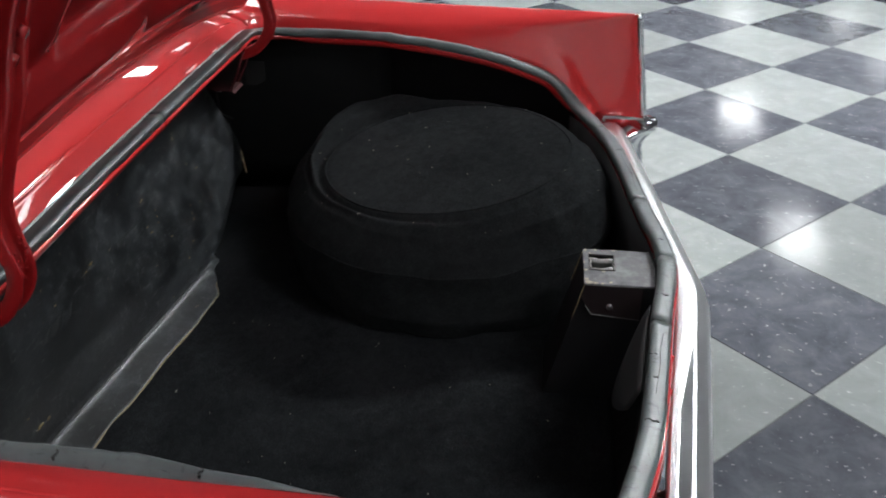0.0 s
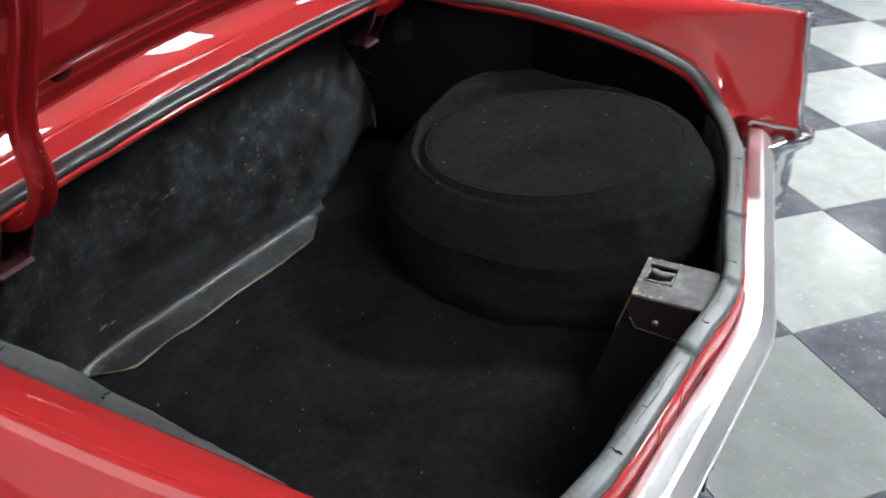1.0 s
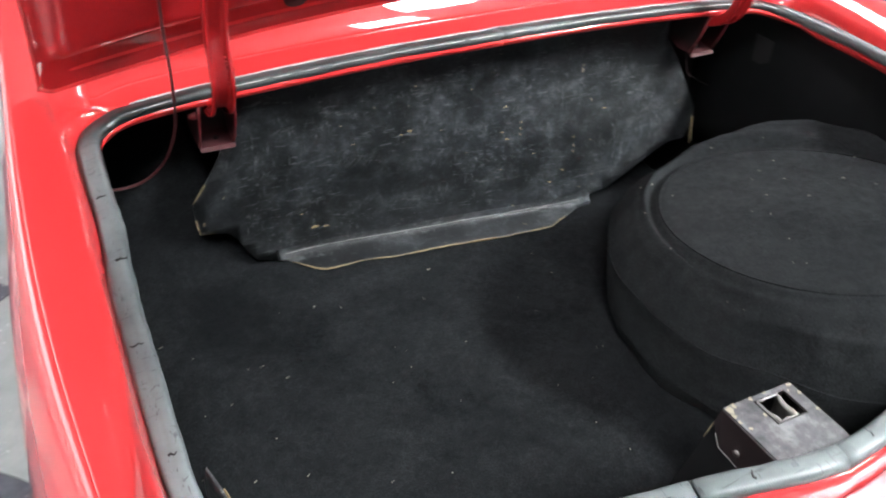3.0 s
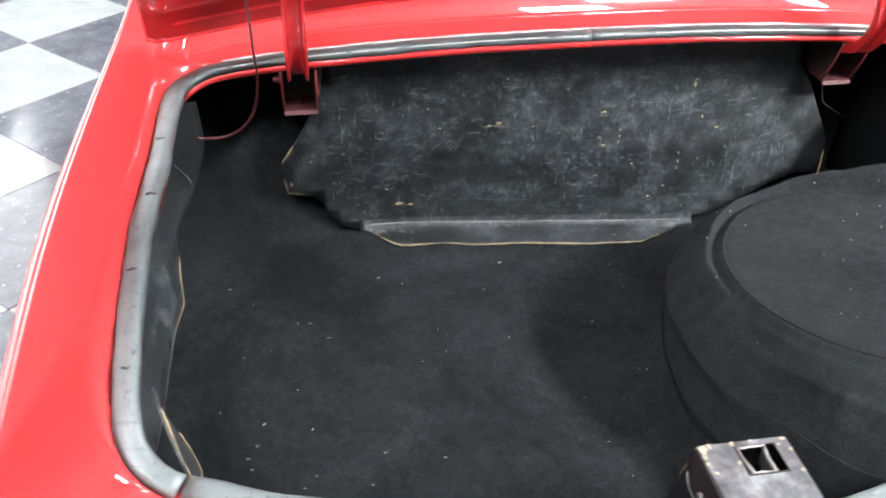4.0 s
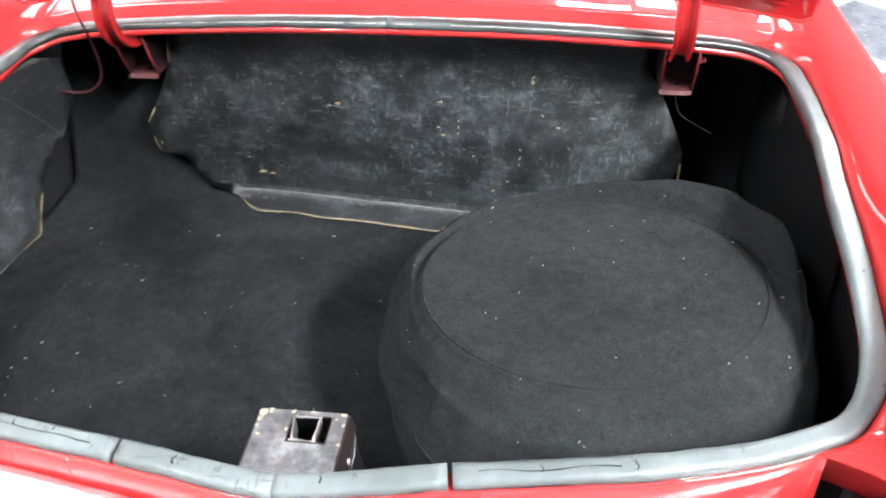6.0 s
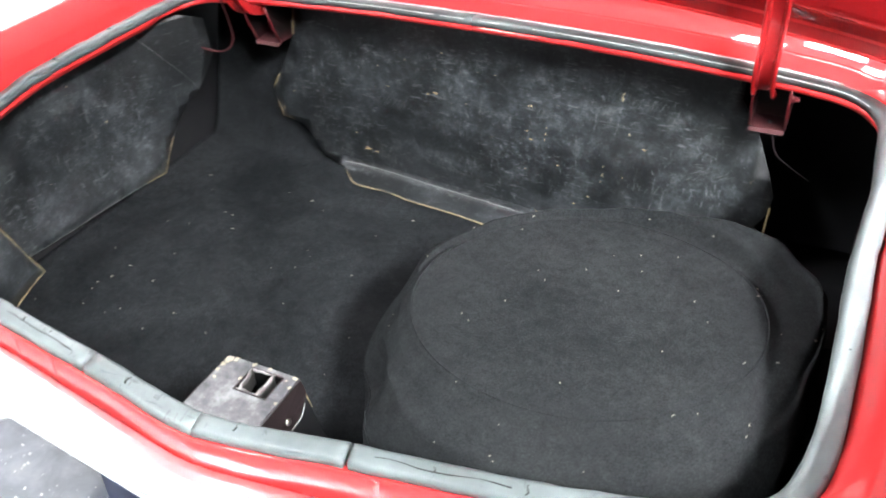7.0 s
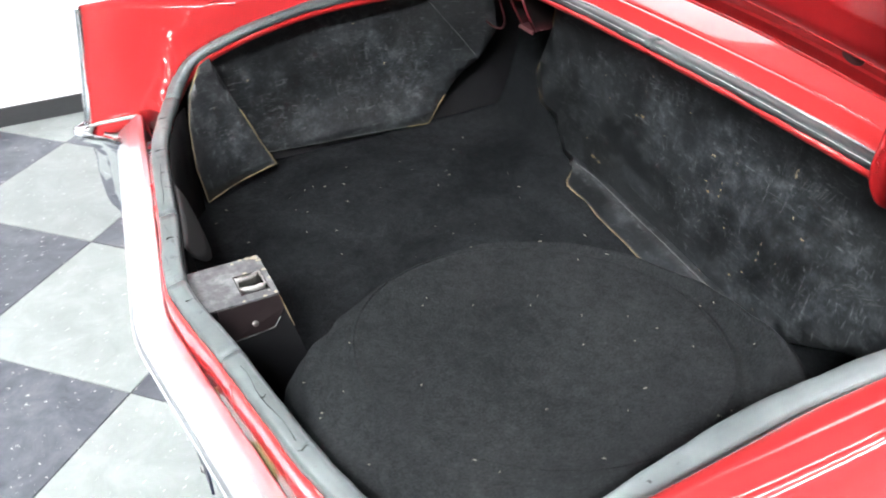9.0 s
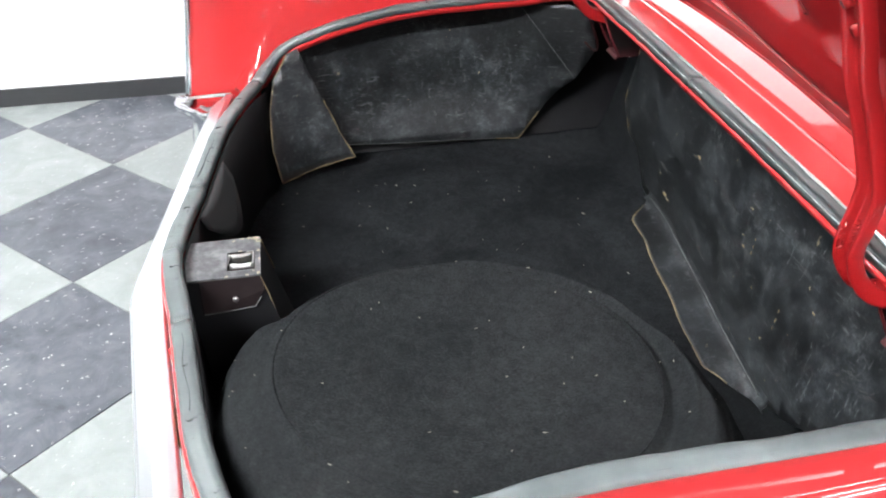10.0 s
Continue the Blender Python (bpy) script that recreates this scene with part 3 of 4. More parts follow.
    part("tail_gasket", sweep([Vector((s * px, py, pz)) for px, py, pz in ((0.640, 0.088, 0.552), (0.664, 0.086, 0.549), (0.690, 0.020, 0.538), (0.700, -0.002, 0.532))], ring(0.0035, 8), Vector((0, 0, 1))), PALE_RUBBER, car, "pale grey gasket under the fender tip")
    # closes the tail between the moulding and the flank
    rows = [[Vector((s * p.x, p.y, p.z - 0.004)), Vector((s * (p.x + 0.010), p.y + 0.002, p.z - 0.006)), Vector((s * (p.x + 0.013), p.y + 0.012, p.z - 0.010))] for p in edge]
    part("tail_cap", grid(rows), RED, car)


quarter_panel(1)
quarter_panel(-1)


def tail_panel():
    """The red face under the seal's rear edge, and the dark body behind the bumper."""
    xs = [-0.568 + 1.136 * k / 90 for k in range(91)]
    for name, mat, prof in (("tail_panel", RED, ((-0.0128, -0.0072), (-0.0150, -0.0085), (-0.0165, -0.013), (-0.0175, -0.030), (-0.0170, -0.078), (-0.013, -0.085), (0.003, -0.089))),
                            ("rear_valance", BLACK, ((0.003, -0.089), (0.010, -0.100), (0.012, -0.125)))):
        rows = [[Vector((x, seal_rear(x).y + a, seal_rear(x).z + h)) for a, h in prof] for x in xs]
        thick(part(name, grid(rows), mat, car), 0.0015, 0)
    for x in (-0.305, -0.235, 0.215):
        p = seal_rear(x)
        part("tail_rib", sweep([Vector((x, p.y - 0.0150, p.z + h)) for h in (-0.009, -0.014, -0.022, -0.034, -0.050)], ring(0.0045, 10), Vector((0, 1, 0))), RED, car)


tail_panel()


# ---- chrome bumper: shallow V with drooping corner pieces ----
def bumper():
    prof = [(0.0215, -0.012), (0.0212, -0.0015), (0.0195, 0.0010), (0.010, 0.0022), (-0.003, 0.003), (-0.008, 0.001), (-0.0245, -0.0125), (-0.0275, -0.0185), (-0.0272, -0.0215), (-0.0300, -0.0225), (-0.0305, -0.0255), (-0.0290, -0.0275), (-0.020, -0.045), (-0.006, -0.066), (0.006, -0.078), (0.016, -0.078), (0.018, -0.03)]
    path = [(-0.645, 0.068), (-0.60, 0.062), (-0.45, 0.0415), (-0.3, 0.0215), (-0.15, 0.0015), (-0.03, -0.0140), (-0.010, -0.0150), (-0.004, -0.0153), (0.002, -0.0150), (0.03, -0.0140), (0.15, 0.0015), (0.3, 0.0215), (0.45, 0.0415), (0.60, 0.062), (0.645, 0.068)]
    rows = []
    for x, y in path:
        low = 1 - 0.8 * ease(0.38, 0.58, abs(x))
        rows.append([Vector((x, y + a + (0.004 * ease(0.02, 0.3, -x) if a > 0.009 else 0), 0.5425 + (0.014 * ease(0.02, 0.35, -x) if a > 0.009 and h > -0.02 else 0) + (h if h > -0.04 else -0.03 + (h + 0.03) * low))) for a, h in prof])
    me = grid(rows, close_u=True)
    bar = part("bumper", me, HAZY_CHROME, car, "hazy chrome V-shaped rear bumper", smooth=False)
    rounded(bar, 0.0025, 3, 25)
    for s in (1, -1):
        # corner piece: a flanged top that runs out under the fender tip, with a drooping lobe below
        rows = []
        for z, rear, sx in ((0.534, -0.030, 1.0), (0.537, -0.022, 0.96), (0.530, -0.032, 1.0), (0.518, -0.030, 1.0), (0.506, -0.016, 0.99), (0.492, -0.004, 0.97), (0.450, -0.006, 0.95), (0.400, -0.006, 0.92), (0.370, -0.001, 0.86), (0.356, 0.008, 0.74), (0.350, 0.018, 0.55)):
            cx, cy = 0.655, 0.035
            pts = []
            for px, py in ((0.560, 0.095), (0.566, 0.060), (0.625, 0.012), (0.680, -0.032), (0.708, -0.032), (0.722, -0.012), (0.722, 0.04), (0.715, 0.09), (0.66, 0.10)):
                pts.append(Vector((s * (cx + (px - cx) * sx), max(rear, cy + (py - cy) * sx), z)))
            rows.append(pts)
        me = grid(rows, close_u=True)
        bm = bmesh.new()
        bm.from_mesh(me)
        bm.verts.ensure_lookup_table()
        bm.faces.new([bm.verts[i] for i in range(9)])
        bm.faces.new([bm.verts[90 + i] for i in range(9)])
        bmesh.ops.recalc_face_normals(bm, faces=bm.faces[:])
        # dented and wavy where the fender tip presses on it
        bmesh.ops.triangulate(bm, faces=bm.faces[:])
        bmesh.ops.subdivide_edges(bm, edges=bm.edges[:], cuts=3, smooth=0.3)
        for q in bm.verts:
            q.co += Vector((0, 0, 0.0035 * noise.noise(q.co * 55) * ease(0.500, 0.520, q.co.z)))
        part("bumper_corner", bm, CHROME, car, "dented chrome bumper corner piece")
    # bolts between bumper and body
    for x in (-0.12, -0.03, 0.10, -0.42, 0.42):
        b = bmesh.new()
        bmesh.ops.create_cone(b, cap_ends=True, segments=8, radius1=0.006, radius2=0.006, depth=0.03, matrix=pose(x, 0.022 + abs(x) * 0.12, 0.525, 90))
        part("bumper_bolt", b, STEEL, car)


bumper()


def licence_plate():
    """Dark plate hanging under the middle of the bumper; its writing is plain bars."""
    p = rounded(part("licence_plate", box(-0.152, -0.006, 0.350, 0.152, -0.002, 0.474), NAVY, car, "dark blue licence plate under the bumper", smooth=False), 0.0015)
    for x, z in ((-0.112, 0.363), (0.112, 0.363)):
        bm = bmesh.new()
        bmesh.ops.create_cone(bm, cap_ends=True, segments=12, radius1=0.006, radius2=0.0045, depth=0.004, matrix=pose(x, -0.008, z, 90))
        part("plate_screw", bm, STEEL, p)
    for x in (-0.055, -0.035, -0.015, 0.005, 0.025, 0.045):
        part("letter_bar", box(x, -0.0075, 0.356, x + 0.008, -0.006, 0.366), PALE_RUBBER, p, smooth=False)


licence_plate()

# dry leaf and crumbs caught in the gap behind the bumper
def leaf(x, y, z, turn, length):
    rows = []
    for k in range(11):
        f = k / 10
        w = 0.30 * length * math.sin(math.pi * f) ** 0.8
        rows.append([Vector((length * (f - 0.5), j * w, 0.12 * length * abs(j) + 0.06 * length * math.sin(3 * f))) for j in (-0.5, -0.25, 0, 0.25, 0.5)])
    me = grid(rows)
    me.transform(Matrix.Translation((x, y, z)) @ Euler((0.5, 0.1, turn)).to_matrix().to_4x4())
    ob = part("dry_leaf", me, LEAF)
    thick(ob, 0.0006, 0)
    tagged(ob, "small olive brown dry leaf caught behind the bumper", "leaf", "dry leaves")


leaf(0.300, 0.0475, 0.530, 0.14, 0.07)
leaf(0.155, 0.0280, 0.528, 0.5, 0.022)
leaf(0.120, 0.0220, 0.527, -0.6, 0.020)
leaf(-0.030, 0.0150, 0.527, 0.9, 0.022)

# ---- trunk lid, open ----
LID_ANGLE = 67.0
D = Vector((0, -math.cos(radians(LID_ANGLE)), math.sin(radians(LID_ANGLE))))
N = Vector((0, -math.sin(radians(LID_ANGLE)), -math.cos(radians(LID_ANGLE))))


def on_lid(x, v, depth):
    """A point of the lid: x across, v from the front corners' line to the free end, depth towards the inside."""
    crown = 0.0134 * (1 - (x / 0.67) ** 2)
    bend = 0.20 * (max(0.0, v) / 0.84) ** 2.2
    return Vector((x, 0.862, 0.790)) + D * v + N * (depth - crown + bend)


def lid_front(x):
    return 0.052 - 0.072 * (abs(x) / 0.67) ** 2 + 0.012 * ease(0.645, 0.672, abs(x)) ** 2


def trunk_lid():
    lid = part("trunk_lid", grid([[on_lid(-0.672 + 1.344 * j / 60, lid_front(-0.672 + 1.344 * j / 60) + (0.84 - lid_front(-0.672 + 1.344 * j / 60)) * i / 40, 0.0) for j in range(61)] for i in range(41)]), RED, car,
               "red trunk lid standing open")
    thick(lid, 0.004, 1)
    rows = []
    for i in range(71):
        r = []
        for j in range(121):
            x = -0.668 + 1.336 * j / 120
            a, b = lid_front(x) + 0.004, 0.835
            v = a + (b - a) * i / 70
            edge = min(v - a - 0.042, b - v, 0.668 - abs(x))
            # hem, box section round the edge, sunken middle bays with two long ribs
            d = 0.006 + 0.026 * ease(0.012, 0.035, edge) - 0.022 * ease(0.105, 0.13, edge)
            rib = max(math.exp(-(((abs(x) - 0.30) / 0.035) ** 4)), math.exp(-((x / 0.04) ** 4)))
            d += 0.018 * rib * ease(0.105, 0.14, edge)
            d += 0.012 * math.exp(-(((v - a - 0.105) / 0.026) ** 2)) * math.exp(-(((abs(x) - 0.20) / 0.20) ** 4)) * ease(0.02, 0.04, edge)
            d -= 0.0025 * math.exp(-(((v - a - 0.022) / 0.010) ** 2)) * ease(0.0, 0.05, 0.668 - abs(x))
            d -= 0.009 * math.exp(-(((abs(x) - 0.462) / 0.05) ** 4)) * ease(0.03, 0.06, edge)
            d += 0.006 * noise.noise(Vector((x * 4, v * 4, 2))) * ease(0.02, 0.06, edge)
            r.append(on_lid(x, v, d))
        rows.append(r)
    part("inner_panel", grid(rows), SHADED_RED, lid, "stamped red inner panel, its shade put into the colour")
    hem = [on_lid(-0.672 + 1.344 * j / 80, lid_front(-0.672 + 1.344 * j / 80), 0.003) for j in range(81)]
    part("hem", sweep(hem, ring(0.0045, 8), Vector((0, 1, 0))), RED, lid)
    for s in (1, -1):
        x = 0.315 * s
        c = on_lid(x, lid_front(x) + 0.046, 0.0080)
        bm = bmesh.new()
        bmesh.ops.create_cone(bm, cap_ends=True, segments=20, radius1=0.011, radius2=0.011, depth=0.004, matrix=Matrix.Translation(c) @ N.to_track_quat("Z", "Y").to_matrix().to_4x4() @ Matrix.Diagonal((1.5, 1, 1, 1)))
        part("hole", bm, DARK, lid, "dark oval access hole")


trunk_lid()


# ---- gooseneck hinges ----
def hinge(s):
    x = 0.4545 * s + 0.0045
    path = [on_lid(x, v, d) for v, d in ((0.42, 0.030), (0.34, 0.034), (0.28, 0.046))] + [Vector((x, y, z)) for y, z in ((0.712, 0.984), (0.728, 0.946), (0.742, 0.911), (0.756, 0.868), (0.754, 0.830), (0.749, 0.802), (0.756, 0.776), (0.775, 0.751), (0.802, 0.738), (0.835, 0.731))]
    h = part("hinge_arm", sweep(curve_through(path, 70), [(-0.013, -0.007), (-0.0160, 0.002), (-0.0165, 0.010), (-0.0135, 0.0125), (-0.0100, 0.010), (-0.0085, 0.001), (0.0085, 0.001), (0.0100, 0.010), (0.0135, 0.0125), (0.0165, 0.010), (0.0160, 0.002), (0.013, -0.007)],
                                Vector((0, -1, -0.3))), SHADED_RED, car, "glossy red painted gooseneck hinge, its shade put into the colour")
    for v in (0.28, 0.31, 0.37):
        bm = bmesh.new()
        bmesh.ops.create_cone(bm, cap_ends=True, segments=6, radius1=0.007, radius2=0.006, depth=0.006, matrix=Matrix.Translation(on_lid(x, v, 0.052)) @ N.to_track_quat("Z", "Y").to_matrix().to_4x4())
        part("hinge_bolt", bm, SHADED_RED, h)
    rounded(h, 0.0025, 2, 30)
    # lumpy weld beads where the strap is doubled
    rng = random.Random(5)
    bm = bmesh.new()
    for k in range(26):
        y, z = 0.7385 + rng.uniform(0, 0.006), 0.792 + 0.0017 * k
        bmesh.ops.create_icosphere(bm, subdivisions=1, radius=1, matrix=Matrix.Translation((x + rng.choice((-1, 1)) * rng.uniform(0.006, 0.011), y, z)) @ Matrix.Diagonal((rng.uniform(0.0008, 0.0022), 0.002, rng.uniform(0.001, 0.0024), 1)))
    part("weld_bead", bm, SHADED_RED, h, "lumpy red painted weld")
    # bracket: two cheeks and a back, open to the rear
    x = 0.46 * s + 0.010
    for side in (-1, 1):
        a = raw([(x + side * 0.026, 0.802, 0.742), (x + side * 0.026, 0.905, 0.752), (x + side * 0.026, 0.905, 0.67), (x + side * 0.026, 0.868, 0.660), (x + side * 0.026, 0.838, 0.662), (x + side * 0.026, 0.818, 0.70)], [(0, 1, 2, 3, 4, 5)])
        thick(part("hinge_cheek", a, BRACKET_RED, h, smooth=False), 0.003, 0)
        edge = [Vector((x + side * 0.026, y, z)) for y, z in ((0.802, 0.742), (0.818, 0.70), (0.838, 0.662))]
        part("cheek_edge", sweep(edge, ring(0.0022, 6), Vector((1, 0, 0))), DULL_RED, h)
    b = grid([[Vector((x - 0.026, 0.892 - 0.006 * k, 0.750 - 0.028 * k)), Vector((x + 0.026, 0.892 - 0.006 * k, 0.750 - 0.028 * k))] for k in range(4)] + [[Vector((x - 0.026, 0.834, 0.660)), Vector((x + 0.026, 0.834, 0.660))], [Vector((x - 0.026, 0.831, 0.655)), Vector((x + 0.026, 0.831, 0.655))]])
    thick(part("hinge_bracket", b, BRACKET_RED, h, "red hinge bracket, black at mid height", smooth=False), 0.003, 0)
    bm = bmesh.new()
    bmesh.ops.create_cone(bm, cap_ends=True, segments=10, radius1=0.004, radius2=0.004, depth=0.002, matrix=pose(x + 0.002, 0.853, 0.6655, 15))
    part("bracket_hole", bm, DARK, h)
    bm = bmesh.new()
    bmesh.ops.create_cone(bm, cap_ends=True, segments=8, radius1=0.0075, radius2=0.0055, depth=0.006, matrix=pose(x + s * 0.030, 0.822, 0.722, 0, 90, 0))
    bmesh.ops.create_cone(bm, cap_ends=True, segments=8, radius1=0.0045, radius2=0.0045, depth=0.010, matrix=pose(x + s * 0.034, 0.822, 0.722, 0, 90, 0))
    part("pivot_pin", bm, DULL_RED, h, "red hinge pivot pin")
    bm = bmesh.new()
    bmesh.ops.create_cone(bm, cap_ends=True, segments=10, radius1=0.005, radius2=0.005, depth=0.006, matrix=pose(x + 0.004 * s, 0.872, 0.652, 20))
    part("bracket_bolt", bm, STEEL, h)


hinge(1)
hinge(-1)

# wire that runs from the lid down past the hinge to the side wall
wire = curve_through([tuple(on_lid(-0.513, 0.40, 0.045)), tuple(on_lid(-0.514, 0.25, 0.045)), tuple(on_lid(-0.513, 0.13, 0.056)), (-0.511, 0.772, 0.80), (-0.512, 0.80, 0.72), (-0.53, 0.83, 0.655), (-0.565, 0.84, 0.622), (-0.61, 0.835, 0.622), (-0.645, 0.825, 0.645), (-0.665, 0.80, 0.675)], 50)
part("lid_wire", sweep(wire, ring(0.0020, 8), Vector((0.2, 1, 0.3))), plain("dark_red_wire", (0.05, 0.009, 0.010), 0.45), car, "thin dark red lid wire")


# ---- trunk tub ----
def tub():
    rows = []
    for y, top, wide in ((0.12, 0.52, 0.60), (0.145, 0.55, 0.62), (0.17, 0.62, 0.66), (0.24, 0.70, 0.70), (0.4, 0.712, 0.715), (0.6, 0.714, 0.715), (0.9, 0.714, 0.715), (1.04, 0.714, 0.715)):
        inner = wide - 0.055 if y > 0.3 else wide - 0.004
        rows.append([Vector((x, y, z)) for x, z in ((-inner, top), (-wide, top - 0.03), (-wide, 0.47), (-wide + 0.015, 0.34), (-0.3, 0.335), (0.3, 0.335), (wide - 0.015, 0.34), (wide, 0.47), (wide, top - 0.03), (inner, top))])
    t = part("trunk_tub", grid(rows), BLACK, car, "black painted inner trunk walls")
    thick(t, 0.002, 1)
    thick(part("trunk_bulkhead", raw([(-0.70, 1.04, 0.33), (0.70, 1.04, 0.33), (0.70, 1.04, 0.735), (-0.70, 1.04, 0.735)], [(0, 1, 2, 3)]), BLACK, car, smooth=False), 0.003)
    rows = [[Vector((x, max(0.105, seal_rear(x).y + 0.016 + 0.10 * ease(0.55, 0.66, abs(x))), 0.342))] + [Vector((x, seal_rear(x).y + 0.016 + 0.10 * ease(0.55, 0.66, abs(x)), z)) for z in (0.39, 0.45, seal_rear(x).z - 0.012)] for x in [-0.57 + 0.03 * k for k in range(39)]]
    thick(part("rear_inner_panel", grid(rows), BLACK, car), 0.002)


tub()

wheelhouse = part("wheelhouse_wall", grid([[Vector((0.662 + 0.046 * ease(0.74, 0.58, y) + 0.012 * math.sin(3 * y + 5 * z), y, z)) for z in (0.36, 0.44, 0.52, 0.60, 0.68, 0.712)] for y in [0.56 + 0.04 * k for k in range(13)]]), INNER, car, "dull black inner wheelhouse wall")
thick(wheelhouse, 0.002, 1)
part("wall_hole", box(0.652, 0.832, 0.598, 0.6585, 0.878, 0.652), DARK, wheelhouse, "dark rectangular hole", smooth=False)
part("loose_wire", sweep(curve_through([(0.470, 0.880, 0.690), (0.479, 0.880, 0.630), (0.489, 0.880, 0.598), (0.513, 0.880, 0.580), (0.548, 0.880, 0.560)], 30), ring(0.0011, 6), Vector((0.3, 1, 0.2))), PLATE_DARK, car, "thin dark wire hanging below the hinge bracket")

# ---- carpet laid in the trunk ----
FLOOR_Z = 0.362


def floor_height(x, y):
    w = ease(0.37, 0.50, -x) * ease(0.90, 1.015, y)
    h = FLOOR_Z + 0.31 * w
    h += 0.012 * ease(0.60, 0.69, abs(x)) * (1 - w)
    h += 0.010 * ease(0.5, 0.9, y) * (1 - w)
    h -= 0.10 * ease(0.46, 0.56, x) * ease(0.70, 0.80, y)
    h += 0.0035 * noise.noise(Vector((x * 5, y * 5, 0))) + 0.0015 * noise.noise(Vector((x * 17, y * 17, 4)))
    return h


rug = part("trunk_carpet", grid([[Vector((-0.69 + 1.38 * j / 110, 0.09 + 0.93 * i / 80, floor_height(-0.69 + 1.38 * j / 110, 0.09 + 0.93 * i / 80))) for j in range(111)] for i in range(81)]), CARPET)
thick(rug, 0.008, -1)
tagged(rug, "worn black carpet covering the trunk floor", "carpet")


# ---- liner boards ----
def edge_strip(points, r=0.0012):
    return sweep([p + Vector((0, 0, 0.0012 * noise.noise(p * 90))) for p in points], ring(r, 6), Vector((0.3, 0.2, 0.93)), wobble=0.9)


def liner_board(name, outline, place, label, worn, cell=0.025, proud=(0, -0.0012, 0.001)):
    ob = part(name, sheet_from_outline(outline, place, cell), BOARD)
    thick(ob, 0.003, 0)
    tagged(ob, label, "liner board", "trunk liner boards")
    for a, b in worn:
        n = max(4, int(math.dist(a, b) / 0.006))
        pts = [Vector(place(a[0] + (b[0] - a[0]) * k / n, a[1] + (b[1] - a[1]) * k / n)) + Vector(proud) for k in range(n + 1)]
        part("frayed_edge", edge_strip(pts), FIBRE, ob, "tan fibre showing at the edge")
    return ob


def seat_board(u, v):
    y = 0.880 + 0.026 * ease(0.62, 0.40, v) - 0.062 * ease(-0.35, 0.35, u) * ease(0.66, 0.385, v)
    y += 0.006 * noise.noise(Vector((u * 5, v * 5, 1)))
    return (u, y, v)


SEAT = [(-0.405, 0.79), (-0.412, 0.73), (-0.420, 0.665), (-0.446, 0.612), (-0.470, 0.570), (-0.491, 0.536), (-0.490, 0.495), (-0.485, 0.468), (-0.460, 0.464), (-0.440, 0.459), (-0.425, 0.442), (-0.412, 0.414), (-0.395, 0.388), (-0.360, 0.376),
        (-0.1, 0.378), (0.2, 0.380), (0.30, 0.40), (0.40, 0.452), (0.445, 0.470), (0.480, 0.470), (0.496, 0.495), (0.502, 0.53), (0.490, 0.56), (0.455, 0.635), (0.424, 0.68), (0.425, 0.79)]
seat = liner_board("seat_back_board", SEAT, seat_board, "large scuffed black fibreboard leaning behind the seat back",
                   [((-0.490, 0.500), (-0.485, 0.468)), ((-0.470, 0.570), (-0.491, 0.536)), ((-0.485, 0.468), (-0.460, 0.464)), ((0.498, 0.455), (0.500, 0.51)), ((-0.412, 0.73), (-0.420, 0.665))])


def flap():
    """The board's lower edge, bent forward over a soft crease and lying on the carpet."""
    rows = []
    xs = [-0.360 + 0.62 * k / 80 for k in range(81)]
    for x in xs:
        w = 0.054 * ease(-0.362, -0.285, x) * (1 - 0.45 * ease(0.14, 0.19, x)) * (1 - 0.97 * ease(0.18, 0.25, x)) + 0.003 * noise.noise(Vector((x * 12, 0, 0))) + 0.0015
        a = Vector(seat_board(x, 0.392))
        foot = floor_height(x, a.y - w) + 0.0035 + 0.0025 * noise.noise(Vector((x * 16, 3, 0)))
        bend = Vector((0, -0.010, -0.0105))
        r = [a + Vector((0, 0.0015, 0.014)), a + Vector((0, -0.0014, 0.003)), a + bend * 0.45 + Vector((0, 0.0012, -0.001)), a + bend]
        for g in (0.2, 0.45, 0.7, 0.9, 1.0):
            y = a.y - 0.010 - (w - 0.006) * g
            z = (a.z - 0.0105) + (foot - a.z + 0.0105) * g ** 0.8 + 0.0025 * math.sin(14 * x + 2) * g * (1 - g)
            r.append(Vector((x, y, max(z, floor_height(x, y) + 0.002))))
        rows.append(r)
    f = part("folded_flap", grid(rows), BOARD, seat, "creased lower flap folded onto the carpet")
    thick(f, 0.0015, 0)
    part("frayed_edge", edge_strip([r[-1] + Vector((0, -0.0006, 0.0006)) for r in rows[3:72]], 0.0013), FIBRE, seat, "tan fibre showing at the edge")
    part("worn_crease", edge_strip([r[2] + Vector((0, -0.0012, 0.0012)) for r in rows[2:78]], 0.0009), RUBBED, seat, "pale rubbed line along the fold")


flap()
part("frayed_edge", edge_strip([Vector((u, seat_board(u, 0.77)[1] - 0.003, 0.762 + 0.006 * math.sin(6 * u + 1) - 0.02 * u * u)) for u in [-0.39 + 0.02 * k for k in range(40)]], 0.0012), FIBRE, seat, "tan fibre showing at the edge")


def chips(board, place, marks, seed):
    """Small torn flakes that show tan fibre."""
    rng = random.Random(seed)
    for u, v, size, tall in marks:
        pts = []
        for k in range(9):
            a = 2 * math.pi * k / 9
            r = 0.72 * size * rng.uniform(0.4, 1.15)
            pts.append(Vector(place(u + r * math.cos(a) * (1.0 if tall < 1 else 0.35), v + r * math.sin(a) * (0.45 if tall < 1 else 1.0))) + Vector((0, -0.0028, 0)))
        thick(part("torn_chip", raw(pts, [tuple(range(9))]), FIBRE, board, smooth=False), 0.0008, 0)


